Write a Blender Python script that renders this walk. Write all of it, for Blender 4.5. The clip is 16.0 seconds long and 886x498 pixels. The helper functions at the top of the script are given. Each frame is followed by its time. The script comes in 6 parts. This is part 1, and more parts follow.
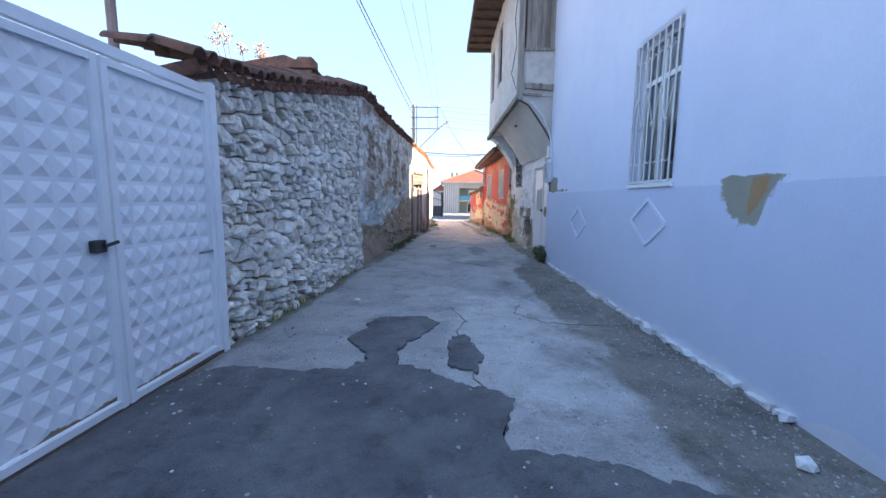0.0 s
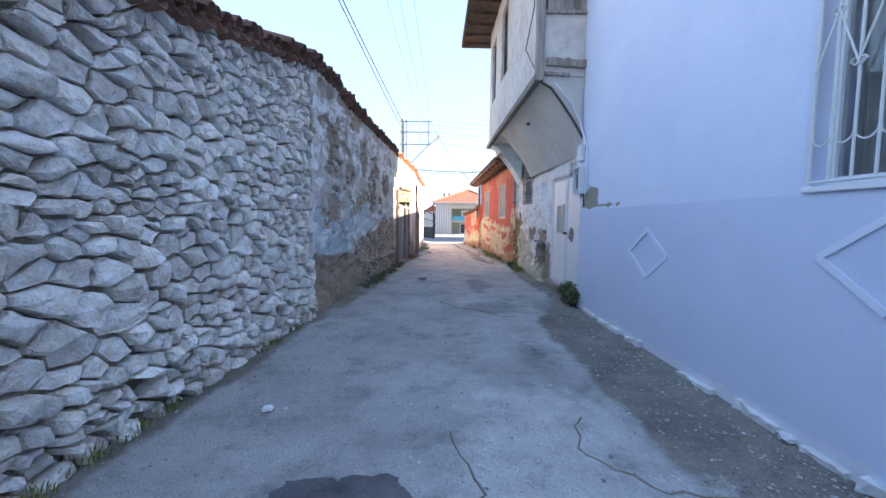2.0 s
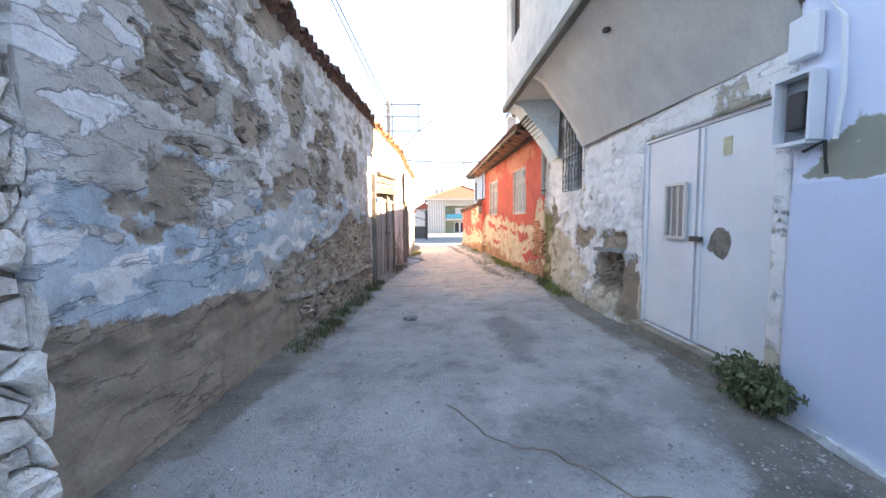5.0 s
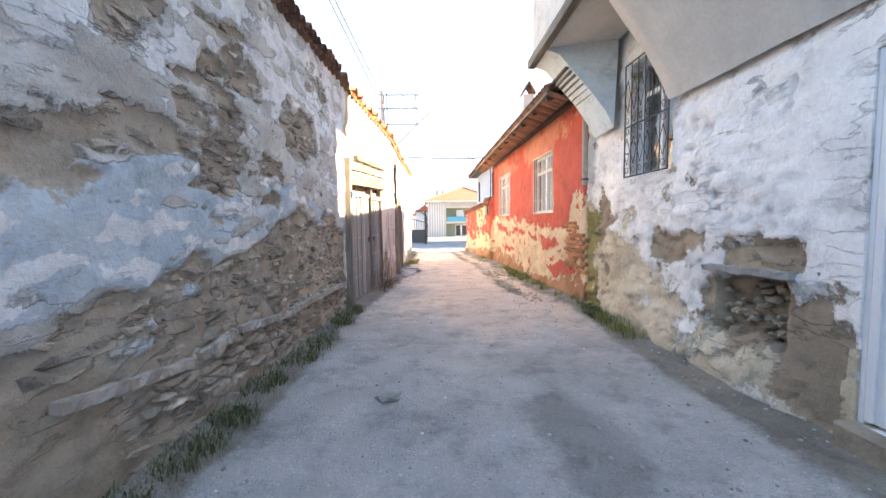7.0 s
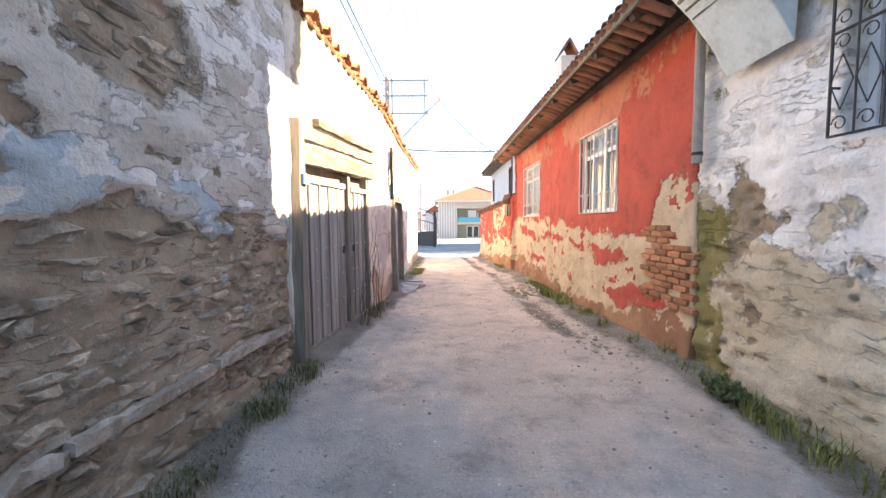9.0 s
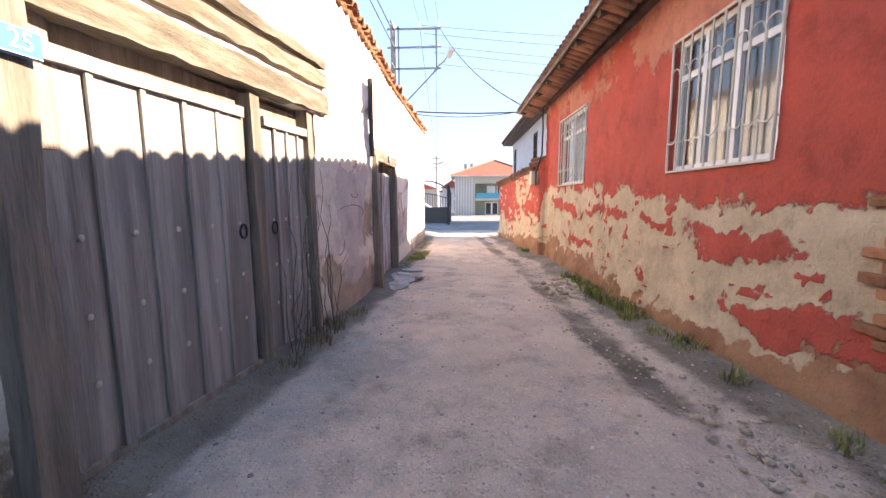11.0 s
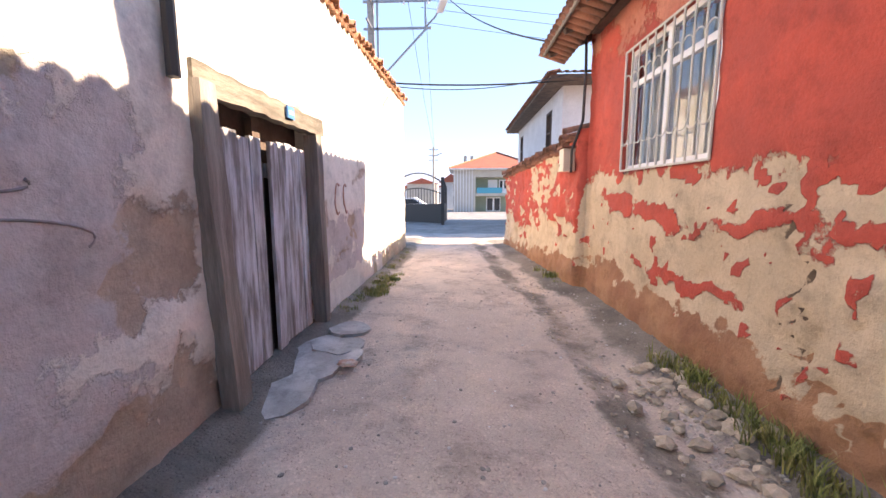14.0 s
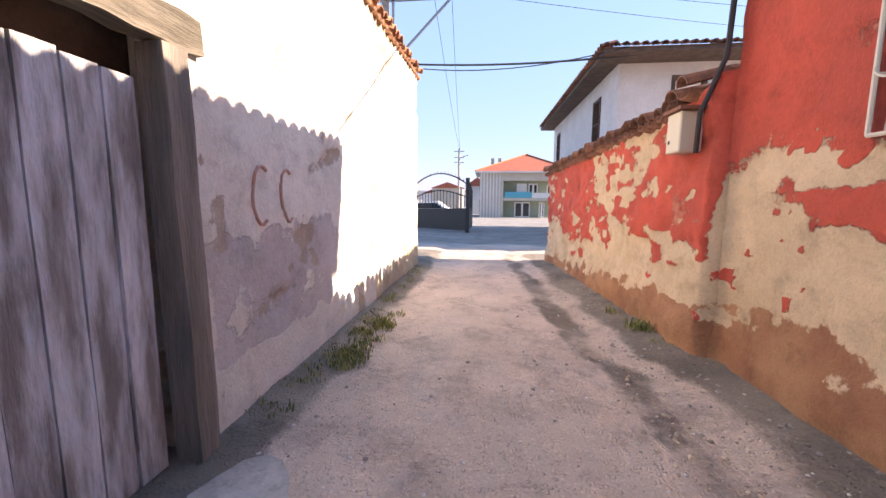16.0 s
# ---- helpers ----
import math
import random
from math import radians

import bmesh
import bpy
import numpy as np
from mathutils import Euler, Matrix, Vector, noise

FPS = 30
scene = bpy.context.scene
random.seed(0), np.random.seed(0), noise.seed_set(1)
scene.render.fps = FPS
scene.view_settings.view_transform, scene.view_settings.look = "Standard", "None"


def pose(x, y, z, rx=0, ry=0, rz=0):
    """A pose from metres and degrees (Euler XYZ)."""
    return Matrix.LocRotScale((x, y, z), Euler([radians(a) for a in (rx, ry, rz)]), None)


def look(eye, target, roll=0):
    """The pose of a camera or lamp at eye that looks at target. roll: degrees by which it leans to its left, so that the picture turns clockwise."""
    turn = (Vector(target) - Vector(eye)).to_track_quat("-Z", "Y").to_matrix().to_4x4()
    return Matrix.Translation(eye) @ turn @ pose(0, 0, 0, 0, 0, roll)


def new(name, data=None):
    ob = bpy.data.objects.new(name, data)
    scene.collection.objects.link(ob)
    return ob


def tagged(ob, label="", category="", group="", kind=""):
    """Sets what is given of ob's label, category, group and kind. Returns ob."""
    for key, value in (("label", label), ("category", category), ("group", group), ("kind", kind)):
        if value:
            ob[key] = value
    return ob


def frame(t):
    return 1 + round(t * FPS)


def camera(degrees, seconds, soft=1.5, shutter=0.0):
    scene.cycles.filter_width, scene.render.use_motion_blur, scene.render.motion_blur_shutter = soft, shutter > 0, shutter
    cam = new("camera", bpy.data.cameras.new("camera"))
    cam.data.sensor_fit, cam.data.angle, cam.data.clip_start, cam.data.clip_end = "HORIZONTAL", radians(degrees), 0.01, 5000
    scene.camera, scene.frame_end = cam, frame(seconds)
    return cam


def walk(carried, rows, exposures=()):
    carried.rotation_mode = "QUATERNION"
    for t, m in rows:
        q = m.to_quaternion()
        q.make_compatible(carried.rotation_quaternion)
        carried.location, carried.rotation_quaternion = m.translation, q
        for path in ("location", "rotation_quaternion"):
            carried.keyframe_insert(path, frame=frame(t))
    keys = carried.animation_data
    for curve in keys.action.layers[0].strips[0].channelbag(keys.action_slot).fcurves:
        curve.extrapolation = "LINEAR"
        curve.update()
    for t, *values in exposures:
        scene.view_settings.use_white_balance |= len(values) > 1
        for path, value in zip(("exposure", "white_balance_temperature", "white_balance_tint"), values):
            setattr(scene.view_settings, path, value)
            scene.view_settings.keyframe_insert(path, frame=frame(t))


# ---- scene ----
cam = camera(97.0, 16.0)
METRES, EYE, TILT, LEAN, TURN = 20.5, 1.5, 0.0, 0.0, 0.0
ROWS = [
    (0.0, 0.0, 0.0, 0.0, 0.09, -7.32, -0.68),
    (0.5, 0.0025, 0.0336, 0.0003, 0.48, -5.74, -0.57),
    (1.0, 0.0022, 0.0649, -0.0006, -0.41, -4.62, -0.71),
    (1.5, 0.0039, 0.0982, -0.0012, -0.3, -4.02, -0.66),
    (2.0, 0.0009, 0.1311, -0.0018, -1.07, -4.28, -0.59),
    (2.5, -0.0002, 0.1625, -0.0026, -1.62, -4.35, -0.28),
    (3.0, -0.0025, 0.1947, -0.0027, -1.37, -4.42, 0.07),
    (3.5, -0.0053, 0.2269, -0.0023, -2.6, -4.2, 0.24),
    (4.0, -0.0037, 0.2607, -0.0018, -2.67, -4.41, 0.33),
    (6.5, 0.0005, 0.4194, -0.0046, -1.54, -4.55, 0.69),
    (7.0, 0.0022, 0.45, -0.0048, -2.15, -4.07, 0.81),
    (7.5, 0.0014, 0.4811, -0.0043, -2.03, -3.62, 0.81),
    (8.0, 0.0007, 0.5114, -0.0037, -2.7, -3.13, 0.84),
    (8.5, 0.0037, 0.543, -0.0032, -1.77, -3.41, 0.7),
    (11.0, 0.02, 0.6986, -0.0103, 2.17, -7.28, 0.23),
    (11.5, 0.025, 0.7284, -0.011, 2.55, -8.18, 0.36),
    (12.0, 0.0281, 0.7578, -0.0102, 3.1, -8.78, 0.21),
    (12.5, 0.0287, 0.7879, -0.0104, 2.64, -9.06, 0.07),
    (13.0, 0.0319, 0.8173, -0.0092, 2.73, -8.91, -0.01),
    (13.5, 0.0299, 0.8474, -0.0101, 2.19, -8.52, 0.05),
    (14.0, 0.0314, 0.8786, -0.0099, 2.32, -7.99, 0.22),
    (14.5, 0.0291, 0.9083, -0.0108, 2.37, -7.63, 0.21),
    (15.0, 0.0301, 0.938, -0.0122, 2.9, -7.5, 0.19),
    (15.5, 0.0288, 0.9666, -0.0127, 4.06, -7.4, 0.01),
    (16.0, 0.0283, 0.9965, -0.0134, 6.06, -7.3, -0.25),
]
walk(cam, [(t, pose(0, 0, EYE, TILT, LEAN, TURN) @ pose(METRES * x, METRES * y, METRES * z, 90 + pitch, roll, yaw)) for t, x, y, z, yaw, pitch, roll in ROWS],
     exposures=[(0.0, 2.2, 8250, 18), (3.5, 2.6, 9200, 19), (6.5, 3.05, 10900, 19), (8.5, 2.95, 10700, 19), (11.0, 2.2, 8900, 22), (13.0, 2.35, 8700, 22), (14.5, 2.0, 8500, 22), (16.0, 1.8, 8500, 24)])

# ---------- world, sun ----------
world = bpy.data.worlds.new("sky")
scene.world = world
world.use_nodes = True
wn = world.node_tree.nodes
sky = wn.new("ShaderNodeTexSky")
sky.sky_type, sky.sun_disc = "NISHITA", False
sky.sun_elevation, sky.sun_rotation = radians(31.3), radians(87)
sky.air_density, sky.dust_density, sky.ozone_density, sky.altitude = 2.0, 0.0, 6.0, 0
clear = wn.new("ShaderNodeMix")  # an evenly clear blue sky, little paler at the horizon
clear.data_type = "RGBA"
clear.inputs[0].default_value = 0.72
clear.inputs[7].default_value = (1.05, 2.25, 4.9, 1)
world.node_tree.links.new(sky.outputs[0], clear.inputs[6])
world.node_tree.links.new(clear.outputs[2], wn["Background"].inputs[0])
wn["Background"].inputs[1].default_value = 0.1
sun = bpy.data.lights.new("sun", "SUN")
sun.energy, sun.angle, sun.color = 4.2, radians(0.53), (1.0, 0.93, 0.83)
sun_ob = new("sun", sun)
sun_ob.matrix_world = look((20, 2, 12), (20 - 1, 2 - 0.05, 12 - 0.61))


# ---------- plan ----------
def lerp(pts, v):
    if v <= pts[0][0]:
        return pts[0][1]
    for (a, b), (c, d) in zip(pts, pts[1:]):
        if v <= c:
            return b + (d - b) * (v - a) / (c - a)
    return pts[-1][1]


LEFT = [(-12, -2.9), (0, -2.45), (3.7, -2.17), (8.4, -1.80), (13, -1.45), (15.7, -1.30), (19.2, -0.88), (22.2, -0.88), (28.3, -0.78)]
RIGHT = [(-12, 2.40), (9.3, 2.45), (9.42, 2.56), (15.4, 2.68), (15.6, 2.62), (23.7, 2.50), (23.76, 2.34), (29.4, 1.99)]
GROUND = [(-12, 0), (10, 0), (16, -0.03), (20, -0.12), (30, -0.15), (36, -0.18), (40, -0.25), (64, -0.80), (90, -1.0)]


def lx(y): return lerp(LEFT, y)
def rx(y): return lerp(RIGHT, y)
def gz(y): return lerp(GROUND, y)


def nz(a, b, seed=0.0, octaves=3):
    return noise.fractal(Vector((a, b, seed * 7.31)), 0.9, 2.0, octaves)


def sm(v, a, b):
    t = min(1, max(0, (v - a) / (b - a)))
    return t * t * (3 - 2 * t)


def blobs(y, z, spots, seed):
    """How far (y, z) lies inside ragged spots; over 0.5 is inside."""
    a, b = y + 0.22 * nz(y * 2.3, z * 2.3, seed, 5), z + 0.16 * nz(y * 2.3, z * 2.3, seed + 0.5, 5)
    return max([0.0] + [0.98 - 0.48 * math.hypot((a - cy) / ay, (b - cz) / az) for cy, cz, ay, az in spots])


# ---------- materials ----------
def mk(name, ca, cb, scale=2.0, rough=0.85, bump=0.3, fine=40.0, layers=(), rnd="", metal=0.0, spread=0.6, stretch=(1, 1, 1), dist=0.012, contrast=0.18, soft=0.04, speck=0.0, stain=0.22, crease=0.0, lip=0.9):
    m = bpy.data.materials.new(name)
    m.use_nodes = True
    t = m.node_tree
    n, l = t.nodes, t.links
    b = n["Principled BSDF"]
    co = n.new("ShaderNodeTexCoord")
    mp = n.new("ShaderNodeMapping")
    mp.inputs["Scale"].default_value = stretch
    l.new(co.outputs["Object"], mp.inputs[0])

    def tex(s, d=5, r=0.6):
        q = n.new("ShaderNodeTexNoise")
        q.inputs["Scale"].default_value, q.inputs["Detail"].default_value, q.inputs["Roughness"].default_value = s, d, r
        l.new(mp.outputs[0], q.inputs["Vector"])
        return q.outputs["Fac"]

    def ramp(v, a, c):
        q = n.new("ShaderNodeMapRange")
        q.interpolation_type = "SMOOTHSTEP"
        q.inputs["From Min"].default_value, q.inputs["From Max"].default_value = a, c
        l.new(v, q.inputs["Value"])
        return q.outputs["Result"]

    def mix(f, x, y, mode="MIX"):
        q = n.new("ShaderNodeMix")
        q.data_type, q.blend_type = "RGBA", mode
        for s, v in ((q.inputs[0], f), (q.inputs[6], x), (q.inputs[7], y)):
            if isinstance(v, (tuple, float, int)):
                s.default_value = (*v, 1) if isinstance(v, tuple) else v
            else:
                l.new(v, s)
        return q.outputs[2]

    def calc(op, x, y):
        q = n.new("ShaderNodeMath")
        q.operation = op
        for s, v in zip(q.inputs, (x, y)):
            if isinstance(v, (float, int)):
                s.default_value = v
            else:
                l.new(v, s)
        return q.outputs[0]

    coarse, small = tex(scale), tex(fine, 3, 0.7)
    col = mix(ramp(coarse, 0.36, 0.64), ca, cb)
    mid = tex(scale * 5, 4)
    ragged = tex(scale * 14, 6, 0.7) if layers else None
    shed = None
    for attr, la, lb in layers:
        a = n.new("ShaderNodeAttribute")
        a.attribute_name = attr
        edge = calc("ADD", a.outputs["Fac"], calc("MULTIPLY", calc("SUBTRACT", calc("ADD", mid, calc("MULTIPLY", ragged, 0.7)), 0.85), 0.5))
        mask = ramp(edge, 0.5 - soft, 0.5 + soft)
        shed = mask if shed is None else calc("MAXIMUM", shed, mask)
        col = mix(mask, col, mix(ramp(coarse, 0.38, 0.62), la, lb))
    grain = calc("ADD", calc("MULTIPLY", small, 2 * contrast), calc("ADD", calc("MULTIPLY", mid, 1.2 * contrast), 1.0 - 1.6 * contrast))
    if bump >= 0.3:
        grain = calc("MULTIPLY", grain, calc("SUBTRACT", 1.0 + stain * 0.3, calc("MULTIPLY", ramp(tex(scale * 2.3, 9, 0.75), 0.46, 0.72), stain * 1.6)))
    line = None
    if crease:
        mp2 = n.new("ShaderNodeMapping")
        mp2.inputs["Scale"].default_value = (1, 1.1, 4.5)
        l.new(co.outputs["Object"], mp2.inputs[0])
        q = n.new("ShaderNodeTexNoise")
        q.inputs["Scale"].default_value, q.inputs["Detail"].default_value, q.inputs["Roughness"].default_value = 1.5, 6, 0.55
        l.new(mp2.outputs[0], q.inputs["Vector"])
        away = calc("ABSOLUTE", calc("SUBTRACT", q.outputs["Fac"], 0.5), 0.0)
        line = calc("MULTIPLY", ramp(away, 0.014, 0.001), ramp(tex(scale * 0.8, 3), 0.42, 0.6))
        grain = calc("MULTIPLY", grain, calc("SUBTRACT", 1.0, calc("MULTIPLY", line, crease)))
    grit = None
    if speck:
        vo = n.new("ShaderNodeTexVoronoi")
        vo.inputs["Scale"].default_value = speck
        l.new(mp.outputs[0], vo.inputs["Vector"])
        sp = n.new("ShaderNodeSeparateColor")
        l.new(vo.outputs["Color"], sp.inputs[0])
        core = ramp(vo.outputs["Distance"], 0.5, 0.25)
        grit = calc("MULTIPLY", core, ramp(sp.outputs[0], 0.35, 0.9))
        grain = calc("MULTIPLY", grain, calc("ADD", 0.93, calc("MULTIPLY", calc("MULTIPLY", core, calc("MULTIPLY", sp.outputs[1], mid)), 0.34)))
    if rnd:
        q = n.new("ShaderNodeObjectInfo" if rnd == "obj" else "ShaderNodeNewGeometry")
        r = q.outputs["Random"] if rnd == "obj" else q.outputs["Random Per Island"]
        grain = calc("MULTIPLY", grain, calc("ADD", calc("MULTIPLY", r, spread), 1.0 - spread / 2))
    comb = n.new("ShaderNodeCombineColor")
    for s in comb.inputs:
        l.new(grain, s)
    col = mix(1.0, col, comb.outputs[0], "MULTIPLY")
    l.new(col, b.inputs["Base Color"])
    b.inputs["Metallic"].default_value = metal
    l.new(calc("ADD", calc("MULTIPLY", mid, 0.2), rough - 0.1), b.inputs["Roughness"])
    if bump:
        q = n.new("ShaderNodeBump")
        q.inputs["Strength"].default_value, q.inputs["Distance"].default_value = bump, dist
        hgt = calc("ADD", calc("MULTIPLY", small, 0.9), mid)
        if speck:
            hgt = calc("ADD", hgt, calc("MULTIPLY", grit, 0.8))
        elif layers:
            hgt = calc("SUBTRACT", hgt, calc("MULTIPLY", shed, lip))
        if crease:
            hgt = calc("SUBTRACT", hgt, calc("MULTIPLY", line, 1.4))
        l.new(hgt, q.inputs["Height"])
        l.new(q.outputs[0], b.inputs["Normal"])
    return m


def plain(name, col, rough=0.5, metal=0.0, alpha=0.0):
    m = bpy.data.materials.new(name)
    m.use_nodes = True
    b = m.node_tree.nodes["Principled BSDF"]
    b.inputs["Base Color"].default_value = (*col, 1)
    b.inputs["Roughness"].default_value, b.inputs["Metallic"].default_value = rough, metal
    if alpha:
        b.inputs["Transmission Weight"].default_value, b.inputs["IOR"].default_value = alpha, 1.45
    return m


BLUE = mk("blue_limewash", (0.68, 0.74, 0.86), (0.64, 0.70, 0.84), 0.7, 0.9, 0.12, 60, [("band", (0.56, 0.625, 0.765), (0.59, 0.65, 0.78)), ("lost", (0.30, 0.29, 0.23), (0.36, 0.34, 0.27)), ("clay", (0.42, 0.22, 0.10), (0.40, 0.27, 0.15)), ("white", (0.62, 0.66, 0.76), (0.68, 0.70, 0.76))], contrast=0.09, lip=0.2)
STONE = mk("rubble_stone", (0.90, 0.87, 0.82), (0.72, 0.65, 0.56), 7.0, 0.95, 1.0, 28, rnd="obj", spread=0.45, dist=0.024)
STONE_REST = mk("rubble_stone_rest", (0.90, 0.87, 0.82), (0.72, 0.65, 0.56), 7.0, 0.95, 1.0, 28, rnd="island", spread=0.45, dist=0.024)
MORTAR = mk("earth_mortar", (0.30, 0.25, 0.195), (0.20, 0.165, 0.13), 3.0, 0.98, 0.9, 30)
OLDWALL = mk("weathered_limewash", (0.64, 0.61, 0.56), (0.52, 0.48, 0.43), 1.3, 0.93, 0.9, 36, [("blue", (0.42, 0.52, 0.57), (0.56, 0.62, 0.64)), ("white", (0.76, 0.75, 0.73), (0.82, 0.81, 0.79)), ("lost", (0.36, 0.285, 0.22), (0.47, 0.39, 0.31)), ("mud", (0.35, 0.265, 0.20), (0.42, 0.33, 0.25))], crease=0.16, lip=1.4)
SUNWALL = mk("sunlit_limewash", (0.80, 0.76, 0.70), (0.72, 0.68, 0.62), 1.1, 0.92, 0.8, 34, [("gray", (0.53, 0.49, 0.49), (0.58, 0.54, 0.53)), ("lost", (0.42, 0.34, 0.27), (0.52, 0.43, 0.35)), ("moss", (0.56, 0.49, 0.35), (0.48, 0.42, 0.31)), ("red", (0.50, 0.20, 0.14), (0.45, 0.20, 0.15))])
REDWALL = mk("red_limewash", (0.52, 0.085, 0.058), (0.42, 0.075, 0.055), 1.6, 0.9, 0.8, 38, [("pale", (0.47, 0.16, 0.115), (0.50, 0.20, 0.14)), ("tan", (0.58, 0.46, 0.33), (0.49, 0.385, 0.27)), ("brown", (0.28, 0.13, 0.075), (0.37, 0.20, 0.115)), ("crack", (0.10, 0.075, 0.055), (0.14, 0.1, 0.07))], lip=1.2)
BAYWALL = mk("flaking_white_plaster", (0.82, 0.81, 0.79), (0.74, 0.72, 0.70), 1.4, 0.92, 0.9, 34, [("blue", (0.52, 0.59, 0.62), (0.60, 0.64, 0.65)), ("tan", (0.50, 0.43, 0.32), (0.60, 0.53, 0.42)), ("lost", (0.27, 0.21, 0.155), (0.38, 0.30, 0.22)), ("moss", (0.20, 0.17, 0.06), (0.28, 0.23, 0.10))], crease=0.2, lip=1.2)
BAYUP = mk("old_cream_plaster", (0.56, 0.54, 0.50), (0.48, 0.46, 0.43), 1.5, 0.92, 0.3, 40)
SOFFIT = mk("soffit_plaster", (0.58, 0.56, 0.52), (0.50, 0.48, 0.45), 1.2, 0.93, 0.25, 30)
PALEBLUE = mk("pale_blue_plaster", (0.52, 0.60, 0.62), (0.58, 0.64, 0.65), 2.0, 0.93, 0.3, 30)
TIMBER = mk("grey_weathered_timber", (0.32, 0.285, 0.245), (0.20, 0.178, 0.155), 3.0, 0.9, 0.6, 30, stretch=(4, 4, 0.35), rnd="obj", spread=0.4)
TIMBER_H = mk("grey_weathered_beam", (0.27, 0.235, 0.19), (0.13, 0.115, 0.09), 3.0, 0.9, 0.6, 30, stretch=(4, 0.35, 4), rnd="obj", spread=0.3)
# Eave wood colour; also paints the shade behind doors and in a hole.
DARKWOOD_AND_SHADE = mk("dark_wood_and_shade", (0.12, 0.085, 0.068), (0.075, 0.055, 0.046), 4.0, 0.9, 0.4, 30)
PLANKGREY = mk("door_plank_grey", (0.40, 0.395, 0.39), (0.25, 0.245, 0.24), 2.0, 0.88, 0.5, 30, stretch=(5, 5, 0.3), rnd="obj", spread=0.3)
PLANKBLUE = mk("door_plank_flaked_paint", (0.68, 0.71, 0.78), (0.27, 0.255, 0.25), 3.2, 0.85, 0.7, 30, stretch=(3, 3, 0.5), rnd="obj", spread=0.3)
TILE = mk("old_clay_tile", (0.24, 0.105, 0.07), (0.14, 0.075, 0.055), 6.0, 0.93, 0.6, 40, rnd="obj", spread=0.7)
TILE_REST = mk("old_clay_tile_rest", (0.24, 0.105, 0.07), (0.14, 0.075, 0.055), 6.0, 0.93, 0.6, 40, rnd="island", spread=0.7)
TILE_SUN = mk("pale_clay_tile", (0.36, 0.18, 0.10), (0.26, 0.13, 0.08), 6.0, 0.93, 0.6, 40, rnd="obj", spread=0.6)
TILE_RED = mk("bright_clay_roof", (0.38, 0.105, 0.065), (0.30, 0.09, 0.06), 1.5, 0.9, 0.3, 12)
WHITEMETAL = mk("white_painted_sheet", (0.80, 0.82, 0.84), (0.74, 0.76, 0.79), 1.5, 0.45, 0.06, 60, [("rust", (0.22, 0.11, 0.06), (0.30, 0.19, 0.11))], contrast=0.05)
DOORMETAL = mk("white_door_sheet", (0.74, 0.755, 0.77), (0.68, 0.70, 0.72), 1.6, 0.5, 0.08, 50, contrast=0.08)
WHITEBAR = plain("white_bar_paint", (0.68, 0.68, 0.66), 0.5)
GREYBAR = plain("grey_bar_paint", (0.62, 0.60, 0.54), 0.55)
DARKBAR = plain("dark_iron", (0.055, 0.055, 0.055), 0.6, 0.4)
PVC = plain("white_pvc", (0.82, 0.83, 0.84), 0.35)
GLASS = plain("window_glass", (0.9, 0.93, 0.95), 0.03, 0.0, 1.0)
CURTAIN = mk("curtain_cloth", (0.85, 0.84, 0.80), (0.78, 0.77, 0.73), 3, 0.9, 0.1, 80)
BRICK = mk("clay_brick", (0.42, 0.19, 0.10), (0.34, 0.145, 0.08), 9.0, 0.95, 0.7, 60, rnd="obj", spread=0.6)
CONCRETE = mk("broken_concrete", (0.40, 0.39, 0.37), (0.30, 0.29, 0.275), 4.0, 0.95, 0.6, 50, rnd="obj", spread=0.3)
ASPHALT = mk("lane_asphalt", (0.47, 0.46, 0.445), (0.37, 0.36, 0.35), 0.9, 0.92, 1.0, 70, [("dust", (0.64, 0.535, 0.465), (0.54, 0.46, 0.405)), ("damp_and_shade", (0.24, 0.235, 0.23), (0.30, 0.29, 0.28)), ("soil", (0.20, 0.18, 0.155), (0.29, 0.26, 0.22)), ("cement", (0.58, 0.57, 0.55), (0.52, 0.51, 0.495))], contrast=0.26, soft=0.17, speck=38.0, stain=0.3, dist=0.02)
NEWASPHALT = mk("patch_asphalt", (0.125, 0.125, 0.13), (0.20, 0.198, 0.197), 1.6, 0.85, 1.0, 90, contrast=0.3, speck=55.0, stain=0.3, dist=0.02)
GRASS = mk("weed_green", (0.17, 0.21, 0.055), (0.29, 0.27, 0.10), 6, 0.8, 0, 30, rnd="island", spread=0.9)
DARKLEAF = mk("bush_leaf", (0.09, 0.12, 0.05), (0.15, 0.16, 0.08), 6, 0.7, 0, 30, rnd="island", spread=0.8)
DRY = mk("dry_straw", (0.30, 0.25, 0.16), (0.20, 0.16, 0.11), 6, 0.9, 0, 30, rnd="island", spread=0.6)
TWIG = mk("bare_twig", (0.17, 0.14, 0.11), (0.11, 0.09, 0.075), 6, 0.9, 0, 30)
BLOSSOM = mk("dry_flower_head", (0.62, 0.40, 0.28), (0.55, 0.36, 0.27), 6, 0.9, 0, 30, rnd="island", spread=0.5)
GRAVEL = mk("loose_gravel", (0.42, 0.40, 0.37), (0.28, 0.265, 0.25), 12, 0.95, 0.3, 60, rnd="island", spread=0.8)
LITTER = mk("pale_litter", (0.72, 0.72, 0.72), (0.60, 0.60, 0.60), 12, 0.8, 0.1, 60, rnd="island", spread=0.4)
WIRE = plain("black_cable", (0.03, 0.03, 0.035), 0.7)
POLEGREY = mk("pole_concrete", (0.36, 0.33, 0.30), (0.28, 0.26, 0.24), 3, 0.9, 0.3, 40)
STEEL = plain("galvanised_steel", (0.30, 0.31, 0.33), 0.5, 0.6)
